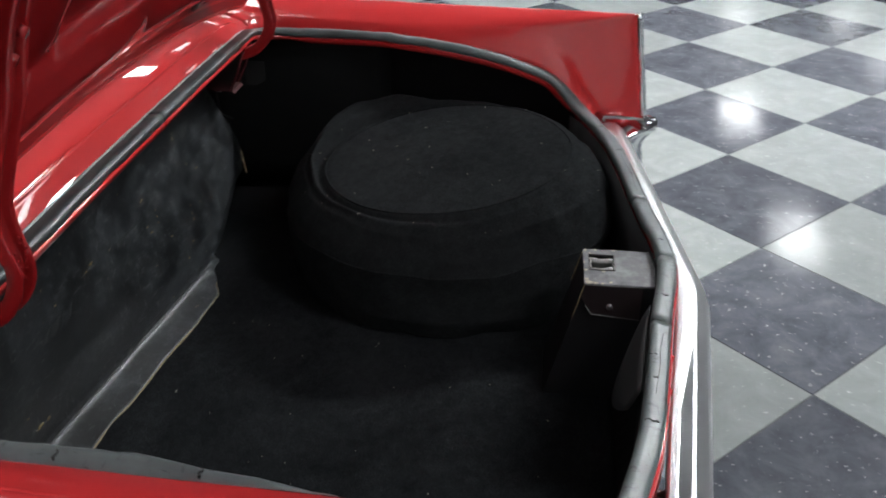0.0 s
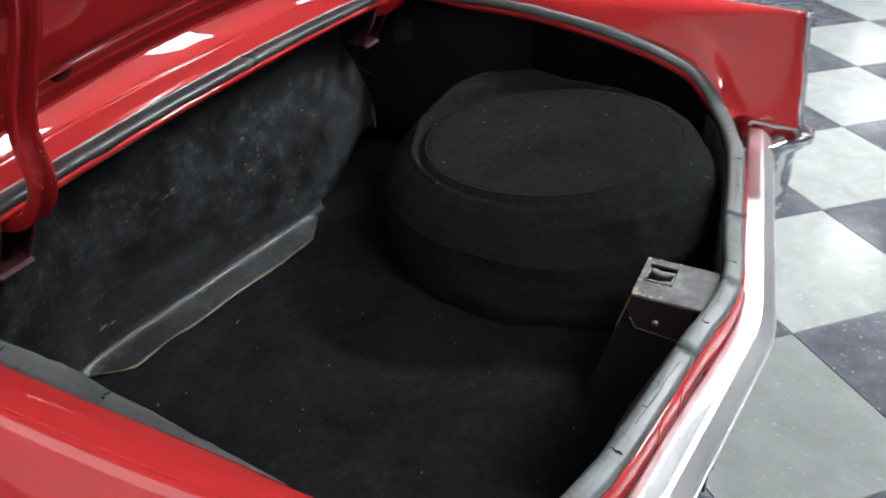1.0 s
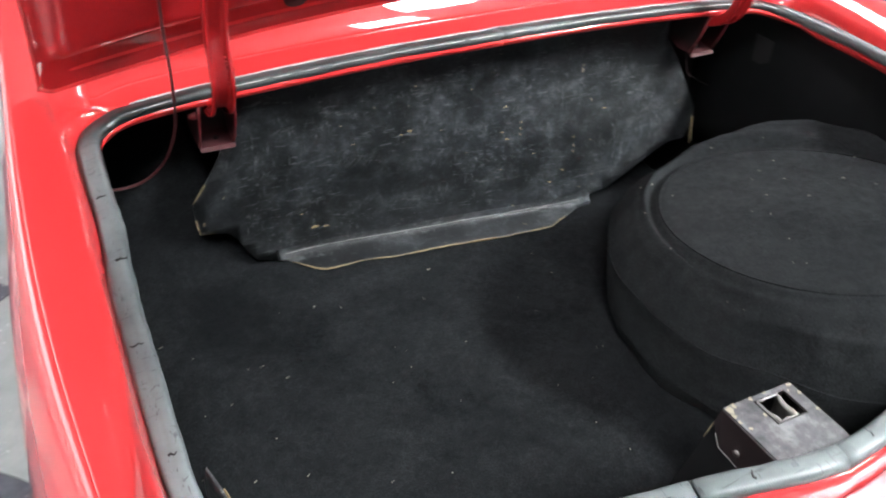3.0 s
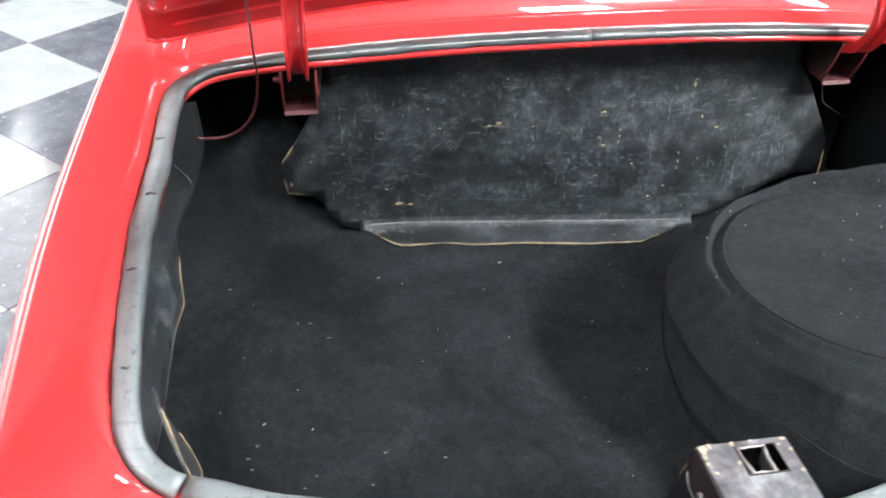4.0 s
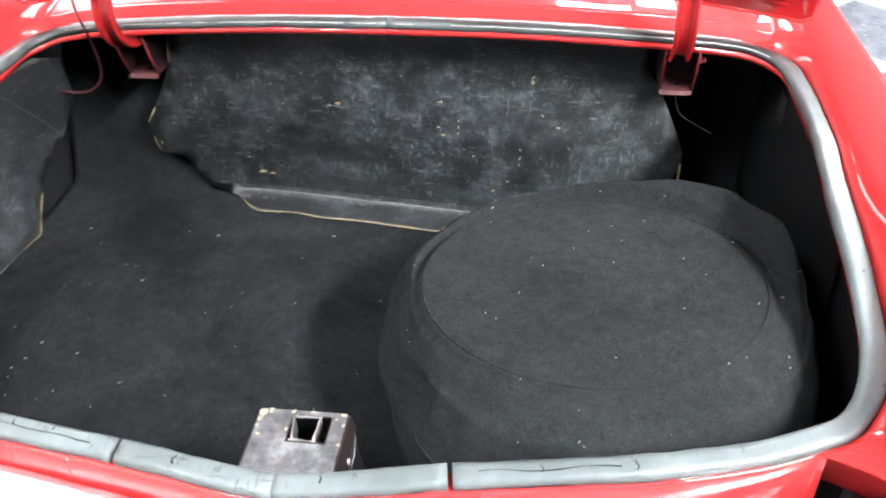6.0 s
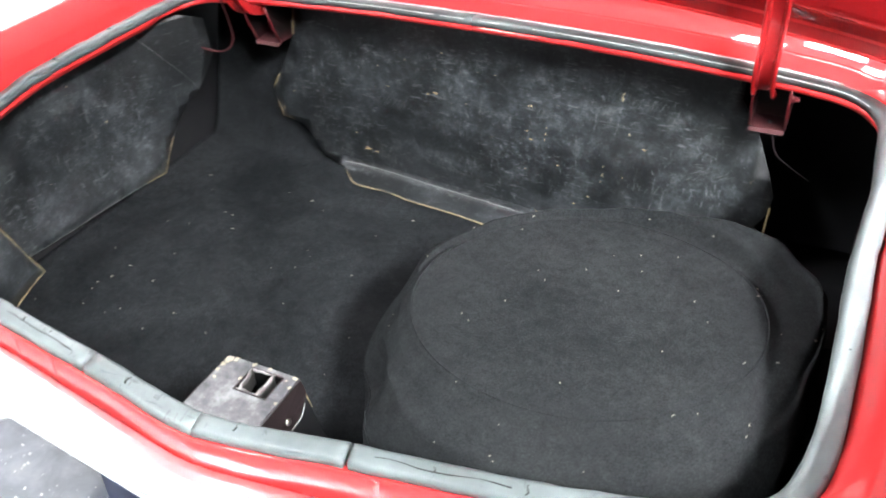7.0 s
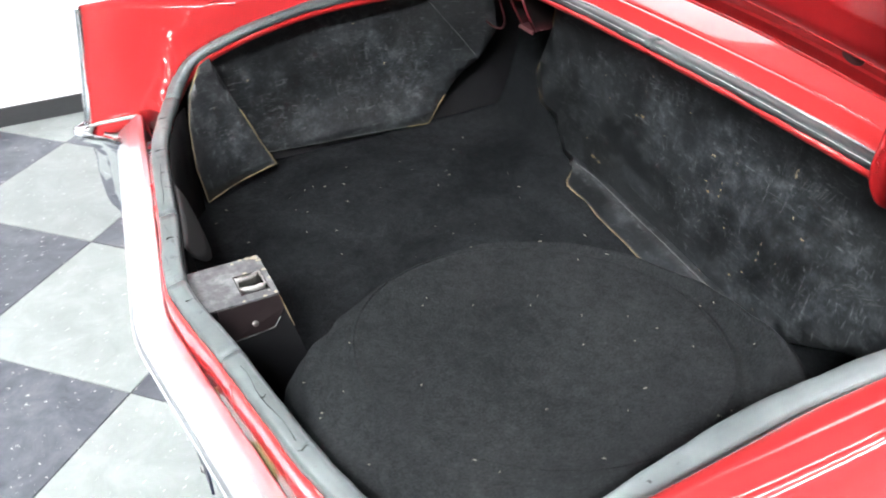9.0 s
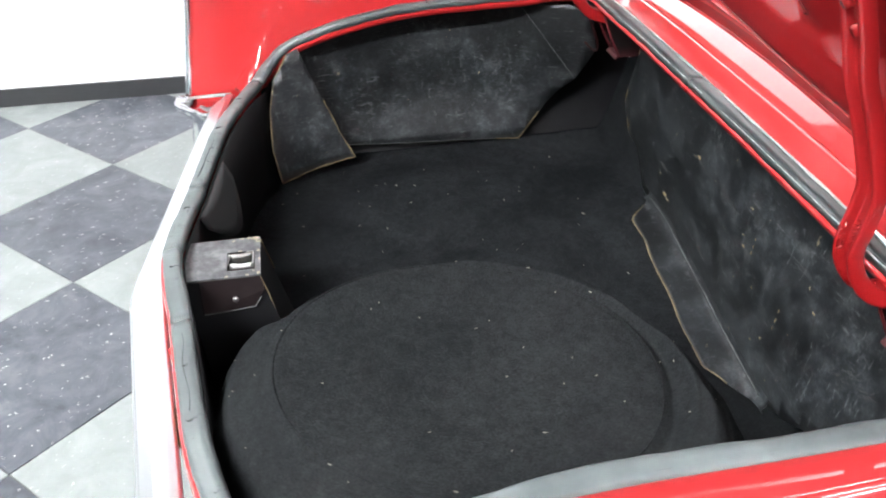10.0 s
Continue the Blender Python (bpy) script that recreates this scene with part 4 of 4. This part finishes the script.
chips(seat, seat_board, [(-0.116, 0.596, 0.011, 0), (-0.132, 0.592, 0.005, 0), (0.067, 0.558, 0.005, 0), (0.076, 0.543, 0.006, 0), (0.104, 0.572, 0.004, 1), (0.104, 0.560, 0.004, 1), (0.103, 0.548, 0.004, 1), (0.216, 0.524, 0.005, 1),
                         (0.216, 0.508, 0.005, 1), (0.215, 0.495, 0.004, 1), (-0.286, 0.430, 0.012, 0), (-0.266, 0.427, 0.007, 0), (0.132, 0.505, 0.005, 0), (0.282, 0.569, 0.006, 0), (0.195, 0.460, 0.005, 0), (-0.478, 0.490, 0.008, 1),
                         (0.068, 0.482, 0.003, 0), (0.002, 0.652, 0.003, 0), (-0.218, 0.591, 0.004, 0), (0.253, 0.512, 0.003, 1), (0.169, 0.439, 0.005, 0), (-0.31, 0.463, 0.004, 0)], 3)


def scuffs(board, place, sets, seed):
    """Sets of short parallel rubbed strokes: middle, count, length, angle in degrees, spacing."""
    rng = random.Random(seed)
    verts, faces = [], []
    for u, v, count, length, angle, step in sets:
        for k in range(count):
            t = radians(angle + rng.uniform(-9, 9))
            along, over = Vector((math.cos(t), math.sin(t))), Vector((-math.sin(t), math.cos(t)))
            c = Vector((u, v)) + Vector((1, 0)) * step * (k - (count - 1) / 2) + over * rng.uniform(-0.003, 0.003)
            half, w = length * rng.uniform(0.25, 0.6), rng.uniform(0.0004, 0.0010)
            n = len(verts)
            for f in (-1, -0.3, 0.3, 1):
                for e in (-1, 1):
                    q = c + along * half * f + over * e * w * (1.2 - abs(f))
                    verts.append(Vector(place(q.x, q.y)) + Vector((0, -0.0024, 0)))
            faces += [(n + 2 * i, n + 2 * i + 1, n + 2 * i + 3, n + 2 * i + 2) for i in range(3)]
    tagged(thick(part("scuffing", raw(verts, faces), SCUFF, board, smooth=False), 0.0003, 0), "pale rubbed strokes on the board", kind="stuff")


scuffs(seat, seat_board, [(-0.216, 0.559, 11, 0.026, 58, 0.006), (0.277, 0.644, 8, 0.030, 66, 0.0065), (-0.296, 0.486, 9, 0.024, 18, 0.004), (-0.318, 0.470, 7, 0.020, 30, 0.005), (0.224, 0.600, 4, 0.045, 4, 0.012), (0.10, 0.60, 5, 0.02, 80, 0.007),
                          (-0.334, 0.640, 6, 0.016, 40, 0.007), (0.005, 0.581, 7, 0.022, 12, 0.009), (0.40, 0.548, 9, 0.024, 22, 0.006), (0.36, 0.535, 7, 0.020, 35, 0.007), (0.149, 0.452, 6, 0.018, 70, 0.011), (-0.10, 0.435, 6, 0.03, -12, 0.018),
                          (0.30, 0.50, 8, 0.02, 75, 0.010), (-0.05, 0.66, 5, 0.022, 85, 0.014), (-0.38, 0.565, 6, 0.016, 60, 0.006), (0.05, 0.505, 7, 0.017, -35, 0.012)], 21)


def side_board(u, v):
    """u runs forward along the wall, v upward."""
    x = -0.672 - 0.030 * math.sin(math.pi * min(1, max(0, (u - 0.2) / 0.65))) * ease(0.38, 0.52, v) + 0.05 * ease(0.66, 0.86, u) * ease(0.40, 0.62, v)
    x += 0.010 * ease(0.40, 0.22, u) + 0.010 * ease(0.62, 0.75, u) + 0.004 * noise.noise(Vector((u * 6, v * 6, 3)))
    return (x, u, v)


side = liner_board("side_wall_board", [(0.20, 0.414), (0.25, 0.412), (0.40, 0.400), (0.60, 0.392), (0.710, 0.389), (0.732, 0.425), (0.755, 0.450), (0.795, 0.505), (0.824, 0.533), (0.856, 0.606), (0.848, 0.68), (0.80, 0.70), (0.6, 0.705), (0.4, 0.70), (0.26, 0.69), (0.21, 0.66), (0.20, 0.55)], side_board,
            "scuffed black fibreboard against the trunk side wall", [((0.66, 0.390), (0.710, 0.389)), ((0.710, 0.389), (0.755, 0.450))], proud=(0.0016, 0, 0.0005))


for a, b in (((0.824, 0.533), (0.70, 0.70)), ((0.22, 0.414), (0.40, 0.400)), ((0.40, 0.400), (0.66, 0.390))):
    n = 24
    line = [Vector(side_board(a[0] + (b[0] - a[0]) * k / n, a[1] + (b[1] - a[1]) * k / n)) + Vector((0.0016, 0, 0.0005)) for k in range(n + 1)]
    part("worn_crease", edge_strip(line, 0.0006), RUBBED, side, "pale rubbed crease")


def corner_board(u, v):
    """u from the rear edge to the forward edge, v upward."""
    a, b = Vector((-0.562, 0.173)), Vector((-0.612, 0.331))
    p = a.lerp(b, u)
    lean = ease(0.41, 0.67, v)
    return (p.x - 0.024 * lean - 0.008 * lean * (1 - u) - 0.006 * math.sin(math.pi * u), p.y - 0.012 * lean, v)


CORNER = [(0.0, 0.383), (0.5, 0.397), (1.0, 0.406), (0.85, 0.46), (0.68, 0.54), (0.56, 0.60), (0.45, 0.655), (0.30, 0.645), (0.10, 0.60), (-0.02, 0.54), (-0.07, 0.46)]
liner_board("corner_board", CORNER, corner_board,
            "small curved black fibreboard in the trunk corner", [(CORNER[k], CORNER[(k + 1) % len(CORNER)]) for k in (0, 1, 2, 3, 7, 8, 9, 10)], 0.04, proud=(0.0020, 0.0012, 0.0005))


# ---- latch support ----
def latch():
    # bracket: tapered box from the sill down to the floor
    top, z1, z0 = [(-0.05, 0.040), (0.05, 0.040), (0.05, 0.146), (-0.05, 0.146)], 0.566, 0.366
    low = [(-0.058, 0.060), (0.058, 0.060), (0.058, 0.198), (-0.058, 0.198)]
    v = [(x, y, z1) for x, y in top] + [(x, y, z0) for x, y in low]
    body = part("latch_bracket", raw(v, [(4, 5, 1, 0), (5, 6, 2, 1), (6, 7, 3, 2), (7, 4, 0, 3)]), BLACK, car, "black sheet-metal latch support", smooth=False)
    thick(body, 0.002, -1)
    # top plate with a slot through it
    w, a, b, c, d = 0.051, 0.038, 0.100, 0.139, 0.1475
    xs, ys = (-w, -0.011, 0.034, w), (a, b, c, d)
    verts = [(x, y, 0.569) for y in ys for x in xs]
    faces = [(j * 4 + i, j * 4 + i + 1, j * 4 + i + 5, j * 4 + i + 4) for j in range(3) for i in range(3) if (i, j) != (1, 1)]
    p = part("top_plate", raw(verts, faces), PLATE, body, "scuffed grey and black top plate", smooth=False)
    thick(p, 0.003, 0)
    rounded(p, 0.0012)
    # U-shaped striker let into the slot: two bare walls and thin end rims
    rim = [Vector(q) for q in ((-0.011, b, 0.5708), (0.034, b, 0.5708), (0.034, c, 0.5708), (-0.011, c, 0.5708))]
    part("slot_rim", sweep(rim, [(-0.0009, -0.0015), (-0.0009, 0.0008), (0.0009, 0.0008), (0.0009, -0.0015)], closed=True), PLATE_DARK, body, smooth=False)
    for x, lean, tall in ((-0.0085, 0.004, 0.024), (0.0225, -0.003, 0.028)):
        rows = [[Vector((x + lean * (1 - f) + 0.0012 * math.sin(30 * f + h), b + 0.002 + (c - b - 0.004) * f, 0.5715 - tall * h + 0.0012 * math.sin(9 * f))) for h in (0, 0.35, 0.7, 1)] for f in (0, 0.2, 0.4, 0.6, 0.8, 1)]
        thick(rounded(part("striker_wall", grid(rows), STEEL, body, "bare worn metal wall of the striker"), 0.0006), 0.0022, 0)
    for y, wide in ((b + 0.0022, 0.0010), (c - 0.0022, 0.0014)):
        part("worn_slot_edge", edge_strip([Vector((-0.008 + 0.031 * f, y + 0.0008 * math.sin(20 * f), 0.5712)) for f in (0, 0.2, 0.4, 0.6, 0.8, 1)], wide), STEEL, body, "bare worn metal edge of the slot")
    part("slot_well", box(-0.014, 0.097, 0.505, 0.037, 0.142, 0.520), DARK, body, smooth=False)
    for s in (-1, 1):
        bm = bmesh.new()
        bmesh.ops.create_cone(bm, cap_ends=True, segments=12, radius1=0.005, radius2=0.004, depth=0.004, matrix=pose(s * 0.0560, 0.108, 0.535, 0, 90, 0))
        part("rivet", bm, STEEL, body)
        # flange of the plate folded over the side
        f = raw([(s * 0.0525, 0.062, 0.569), (s * 0.0525, 0.146, 0.569), (s * 0.0555, 0.150, 0.548), (s * 0.0555, 0.134, 0.520), (s * 0.0558, 0.062, 0.514)], [(0, 1, 2, 3, 4)])
        thick(part("side_flange", f, PLATE_DARK, body, smooth=False), 0.0015, 0)
        part("chipped_edge", edge_strip([Vector((s * 0.0567, y, z)) for y, z in ((0.062, 0.514), (0.10, 0.517), (0.134, 0.520), (0.143, 0.535))], 0.0007), RUBBED, body)
    # chips down to cream primer at the corners and along the edges
    rng = random.Random(8)
    for x, y, r in ((-0.046, 0.141, 0.008), (-0.038, 0.145, 0.005), (-0.049, 0.131, 0.004), (-0.012, 0.145, 0.004), (-0.014, 0.118, 0.003), (-0.045, 0.108, 0.003), (0.047, 0.144, 0.004), (0.049, 0.128, 0.003), (0.010, 0.146, 0.003), (0.049, 0.10, 0.003), (-0.049, 0.12, 0.003)):
        pts = [Vector((max(-0.0512, min(0.0512, x + r * rng.uniform(0.4, 1.2) * math.cos(0.785 * k))), min(0.1477, y + r * rng.uniform(0.4, 1.2) * math.sin(0.785 * k)), 0.5706)) for k in range(8)]
        thick(part("paint_chip", raw(pts, [tuple(range(8))]), CREAM, body, smooth=False), 0.0006, 0)
    # front edge strip where the paint has chipped
    for x in (-0.05, 0.05):
        line = [Vector((x + 0.0006 * math.copysign(1, x) + (0.008 * math.copysign(1, x)) * f, 0.147 + 0.0515 * f, 0.566 - 0.2 * f)) for f in (0, 0.06, 0.12, 0.2, 0.28)]
        part("chipped_edge", edge_strip(line, 0.0008), FIBRE, body)


latch()

# loose vinyl flap hanging inside the sill
rows = [[Vector((-0.30 + 0.19 * a, seal_rear(-0.30 + 0.19 * a).y + 0.018 + 0.035 * b * math.sin(math.pi * (0.12 + 0.8 * a)), 0.578 - 0.085 * b * math.sin(math.pi * (0.12 + 0.8 * a)))) for a in [k / 12 for k in range(13)]] for b in (0, 0.25, 0.5, 0.75, 1.0)]
thick(part("sill_flap", grid(rows), plain("dark_vinyl", (0.012, 0.013, 0.014), 0.6, 15, 0.4), car, "loose dark vinyl flap hanging inside the sill"), 0.0015, 0)


# ---- spare wheel under its felt cover ----
def cover_point(a, g):
    """a: angle; g: 0 at the middle of the top to 1 at the foot."""
    prof = [(0, 0.0, 0.602), (0.15, 0.075, 0.602), (0.3, 0.150, 0.603), (0.42, 0.212, 0.605), (0.455, 0.224, 0.603), (0.50, 0.240, 0.594), (0.60, 0.270, 0.570), (0.68, 0.289, 0.536), (0.735, 0.298, 0.508), (0.76, 0.296, 0.492), (0.84, 0.293, 0.445), (0.92, 0.288, 0.400), (1.0, 0.276, 0.366)]
    for (g0, r0, z0), (g1, r1, z1) in zip(prof, prof[1:]):
        if g <= g1:
            f = (g - g0) / (g1 - g0)
            r, z = r0 + (r1 - r0) * f, z0 + (z1 - z0) * f
            break
    cx, cy = 0.327 + 0.017 * ease(0.4, 0.8, g), 0.391 + 0.015 * ease(0.4, 0.8, g)
    ca, sa = math.cos(a), math.sin(a)
    k = 1 + (0.05 * sa if sa > 0 else -0.012 * sa) * ease(0.4, 0.8, g)
    loose = ease(0.44, 0.6, g)
    wob = noise.noise(Vector((ca * 2.2, sa * 2.2, g * 2)))
    fold = noise.noise(Vector((ca * 7, sa * 7, g * 2.2 + 5)))
    turn = (a + math.pi) % (2 * math.pi) - math.pi
    back = math.exp(-(((turn - 0.95) / 0.85) ** 2)) * ease(0.47, 0.56, g) * (1 - ease(0.62, 0.85, g))
    crease = noise.noise(Vector((ca * 3.1 + 4, sa * 3.1, g * 5.5))) ** 2
    r = r * k * (1 + loose * (0.020 * wob + 0.010 * fold - 0.06 * crease))
    r += 0.018 * ease(0.5, 0.8, g) * ease(0.3, 1.0, -0.75 * ca - 0.66 * sa)
    # stretched over a corner on the forward right
    corner = math.exp(-(((turn - 0.72) / 0.6) ** 2))
    r *= 1 + 0.04 * corner * ease(0.45, 0.62, g) * (1 - 0.6 * ease(0.75, 0.95, g))
    z += 0.012 * corner * ease(0.46, 0.58, g) * (1 - ease(0.72, 0.9, g))
    # the cloth lies slack and fuller on the forward side
    z += loose * 0.004 * fold * (1 - ease(0.85, 1.0, g)) + back * (0.011 + 0.004 * math.sin(3 * a + 40 * g))
    # groove round the sewn top, deepest on the forward side, and two slack folds behind it
    z -= (0.0025 + 0.0060 * ease(-0.5, 1.0, math.sin(a - 0.35))) * math.exp(-(((g - 0.485) / 0.020) ** 2))
    z -= 0.013 * math.exp(-(((turn - 0.8) / 0.9) ** 2)) * math.exp(-(((g - 0.60 - 0.02 * math.sin(2 * a)) / 0.012) ** 2))
    # the cloth falls away behind the sewn edge on the rear side
    z -= 0.009 * ease(-0.1, 0.9, -math.sin(a)) * math.exp(-(((g - 0.56) / 0.055) ** 2))
    # a dent where the skirt hangs from the rim
    r -= 0.030 * math.exp(-(((g - 0.68) / 0.08) ** 2)) * math.exp(-(((a - 3.82) / 0.16) ** 2))
    r += 0.010 * math.exp(-(((g - 0.80) / 0.07) ** 2)) * math.exp(-(((a - 3.95) / 0.30) ** 2))
    # the skirt hangs in under its seam on the rear side
    r -= 0.008 * ease(-0.2, 0.8, math.cos(a - 4.35)) * ease(0.735, 0.80, g)
    shelf = math.exp(-(((turn - 0.45) / 0.8) ** 2))
    z += 0.009 * shelf * ease(0.52, 0.60, g) * (1 - ease(0.64, 0.80, g))
    for at, drift, tall, mid in ((0.535, 0.035, 0.0060, 1.15), (0.585, -0.03, 0.0075, 0.75), (0.64, 0.04, 0.006, 0.35)):
        z += tall * math.exp(-(((g - at - drift * (turn - mid)) / 0.011) ** 2)) * math.exp(-(((turn - mid) / 0.55) ** 4))
    # slack bulges on the forward right
    r += 0.008 * math.sin(8 * turn) * math.exp(-(((turn - 0.25) / 0.6) ** 2)) * ease(0.5, 0.65, g)
    z += 0.006 * math.exp(-(((g - 0.57 - 0.05 * math.sin(1.5 * a)) / 0.018) ** 2)) * math.exp(-(((a - 0.9) / 0.7) ** 2))
    r -= 0.012 * math.exp(-(((g - 0.70) / 0.10) ** 2)) * math.exp(-(((a - 4.55) / 0.10) ** 2))
    z += 0.004 * noise.noise(Vector((r * ca * 6, r * sa * 6, 9))) * (1 - loose)
    # fuller towards the sill, drawn in towards the seat and the middle of the trunk
    low, rim = ease(0.47, 0.60, g), ease(0.46, 0.56, g) * (1 - ease(0.68, 0.90, g))
    for at, wide, out, up in ((-1.95, 0.50, 0.024, 0.004), (-0.75, 0.55, 0.006, 0.012), (0.0, 0.40, -0.006, 0.012), (0.45, 0.22, 0.016, 0.0), (3.14, 0.75, -0.009, -0.005), (2.05, 0.50, -0.014, -0.007), (1.45, 0.35, -0.008, -0.004)):
        bell = math.exp(-((((a - at + math.pi) % (2 * math.pi) - math.pi) / wide) ** 2))
        r += out * bell * low
        z += up * bell * rim
    # the flat top slopes down towards the seat
    r *= 1 + 0.025 * sa * sa * (1 - loose)
    fade = 1 - ease(0.45, 0.56, g) if sa > 0 else 1 - ease(0.45, 0.85, g)
    z += (0.035 * r * ca - 0.0988 * r * sa - 0.0055) * fade + 0.005 * (1 - ease(0.0, 0.42, g))
    # pressed flat against the wheelhouse
    x = cx + r * ca
    if x > 0.590:
        x = 0.590 + 0.030 * (1 - math.exp(-(x - 0.590) / 0.030))
    return Vector((x, cy + r * sa, z))


def spare():
    t = thing("spare_wheel_cover", 0.35, 0.40, 0.366, "round black felt cover over the spare wheel on the trunk carpet", "spare wheel cover")
    rows = [[cover_point(2 * math.pi * j / 216, (i + 0.4) / 110.4) for j in range(216)] for i in range(111)]
    me = grid(rows, close_u=True)
    bm = bmesh.new()
    bm.from_mesh(me)
    bm.verts.ensure_lookup_table()
    first_ring = bm.verts[:216]
    c = bm.verts.new(cover_point(0, 0))
    for j in range(216):
        bm.faces.new((first_ring[j], first_ring[(j + 1) % 216], c))
    bmesh.ops.recalc_face_normals(bm, faces=bm.faces[:])
    part("cover", bm, FELT, t)
    seam = [cover_point(2 * math.pi * j / 120, 0.447) + Vector((0, 0, 0.0006)) for j in range(120)]
    part("piping", sweep(seam, ring(0.0016, 6), closed=True), FELT, t, "sewn seam round the flat top")
    part("piping", sweep([cover_point(2 * math.pi * j / 160, 0.735) for j in range(160)], ring(0.0013, 6), closed=True), FELT, t, "sewn seam round the skirt")
    return t


spare()


# ---- lint on carpet and cover ----
def lint(name, spots, label):
    rng = random.Random(4)
    bm = bmesh.new()
    for x, y, z in spots:
        l, w = rng.choice((0.0006, 0.0008, 0.0010, 0.0022)) * rng.uniform(0.6, 1.3), rng.uniform(0.0003, 0.0007)
        m = Matrix.Translation((x, y, z + 0.0008)) @ Euler((rng.uniform(-0.2, 0.2), rng.uniform(-0.2, 0.2), rng.uniform(0, 3.1))).to_matrix().to_4x4() @ Matrix.Diagonal((l, w, 0.0006, 1))
        bmesh.ops.create_cube(bm, size=2, matrix=m)
    ob = part(name, bm, LINT, None, smooth=False)
    return tagged(ob, label, "lint", kind="stuff")


rng = random.Random(11)
on_floor = []
while len(on_floor) < 44:
    x, y = rng.uniform(-0.62, 0.1), rng.uniform(0.16, 0.85)
    on_floor.append((x, y, floor_height(x, y)))
for x, y in ((-0.343, 0.762), (-0.436, 0.622), (-0.464, 0.661), (-0.124, 0.777), (-0.372, 0.371), (-0.546, 0.411), (-0.595, 0.763)):
    on_floor.append((x, y, floor_height(x, y)))
    on_floor.append((x + 0.003, y + 0.001, floor_height(x, y)))
lint("carpet_lint", on_floor, "pale crumbs and lint scattered on the carpet")
on_cover = []
for k in range(46):
    a, g = rng.uniform(0, 6.28), 0.62 * rng.random() ** 0.55
    p = cover_point(a, g)
    on_cover.append((p.x, p.y, p.z))
lint("cover_lint", on_cover, "pale crumbs and lint on the felt cover")


# ---- checkered vinyl floor ----
TILE = 0.4605
TURN0 = radians(43.92)
A = Vector((math.cos(TURN0), math.sin(TURN0), 0)) * TILE
B = Vector((math.sin(TURN0), -math.cos(TURN0), 0)) * TILE
ORIGIN = Vector((1.4215, -0.429, 0))
slab = part("floor", box(X0 - 0.15, Y0 - 0.15, -0.12, X1 + 0.15, Y1 + 0.15, -0.0025), GROUT, None, smooth=False)
tagged(slab, "polished grey and charcoal checkered vinyl tile floor", "floor", kind="structure")


def tile_mesh(mat):
    h = TILE / 2 - 0.0006
    b = 0.0012
    v = [(sx * h, sy * h, -0.004) for sx, sy in ((-1, -1), (1, -1), (1, 1), (-1, 1))] + [(sx * (h - b), sy * (h - b), 0) for sx, sy in ((-1, -1), (1, -1), (1, 1), (-1, 1))]
    me = raw(v, [(4, 5, 6, 7), (0, 1, 5, 4), (1, 2, 6, 5), (2, 3, 7, 6), (3, 0, 4, 7)])
    me.materials.append(mat)
    return me


near, far = [], {0: [], 1: []}
for i in range(-45, 60):
    for j in range(-45, 60):
        c = ORIGIN + A * i + B * j
        if X0 - 0.3 < c.x < X1 + 0.3 and Y0 - 0.3 < c.y < Y1 + 0.3:
            inside = X0 + 0.33 < c.x
            away = abs(c.x - 0.6) / 2.6 + abs(c.y + 0.2) / 2.2
            if inside and away < 2.2 and len(near) < 300:
                near.append((i, j, c))
            else:
                far[(i + j) % 2].append(c)
meshes = {0: tile_mesh(TILE_DARK), 1: tile_mesh(TILE_LIGHT)}
for i, j, c in near:
    ob = new("tile", meshes[(i + j) % 2])
    ob.matrix_basis = Matrix.Translation(c) @ Euler((0, 0, TURN0 + radians(90 * ((i * 7 + j * 3) % 4)))).to_matrix().to_4x4()
    ob.parent = slab
for k, mat in ((0, TILE_DARK), (1, TILE_LIGHT)):
    verts, faces = [], []
    for c in far[k]:
        h = TILE / 2 - 0.0006
        u, w = A.normalized() * h, B.normalized() * h
        n = len(verts)
        verts += [c - u - w, c + u - w, c + u + w, c - u + w]
        faces.append((n + 3, n + 2, n + 1, n))
    tagged(part("far_tiles", raw(verts, faces), mat, slab, smooth=False), kind="stuff")
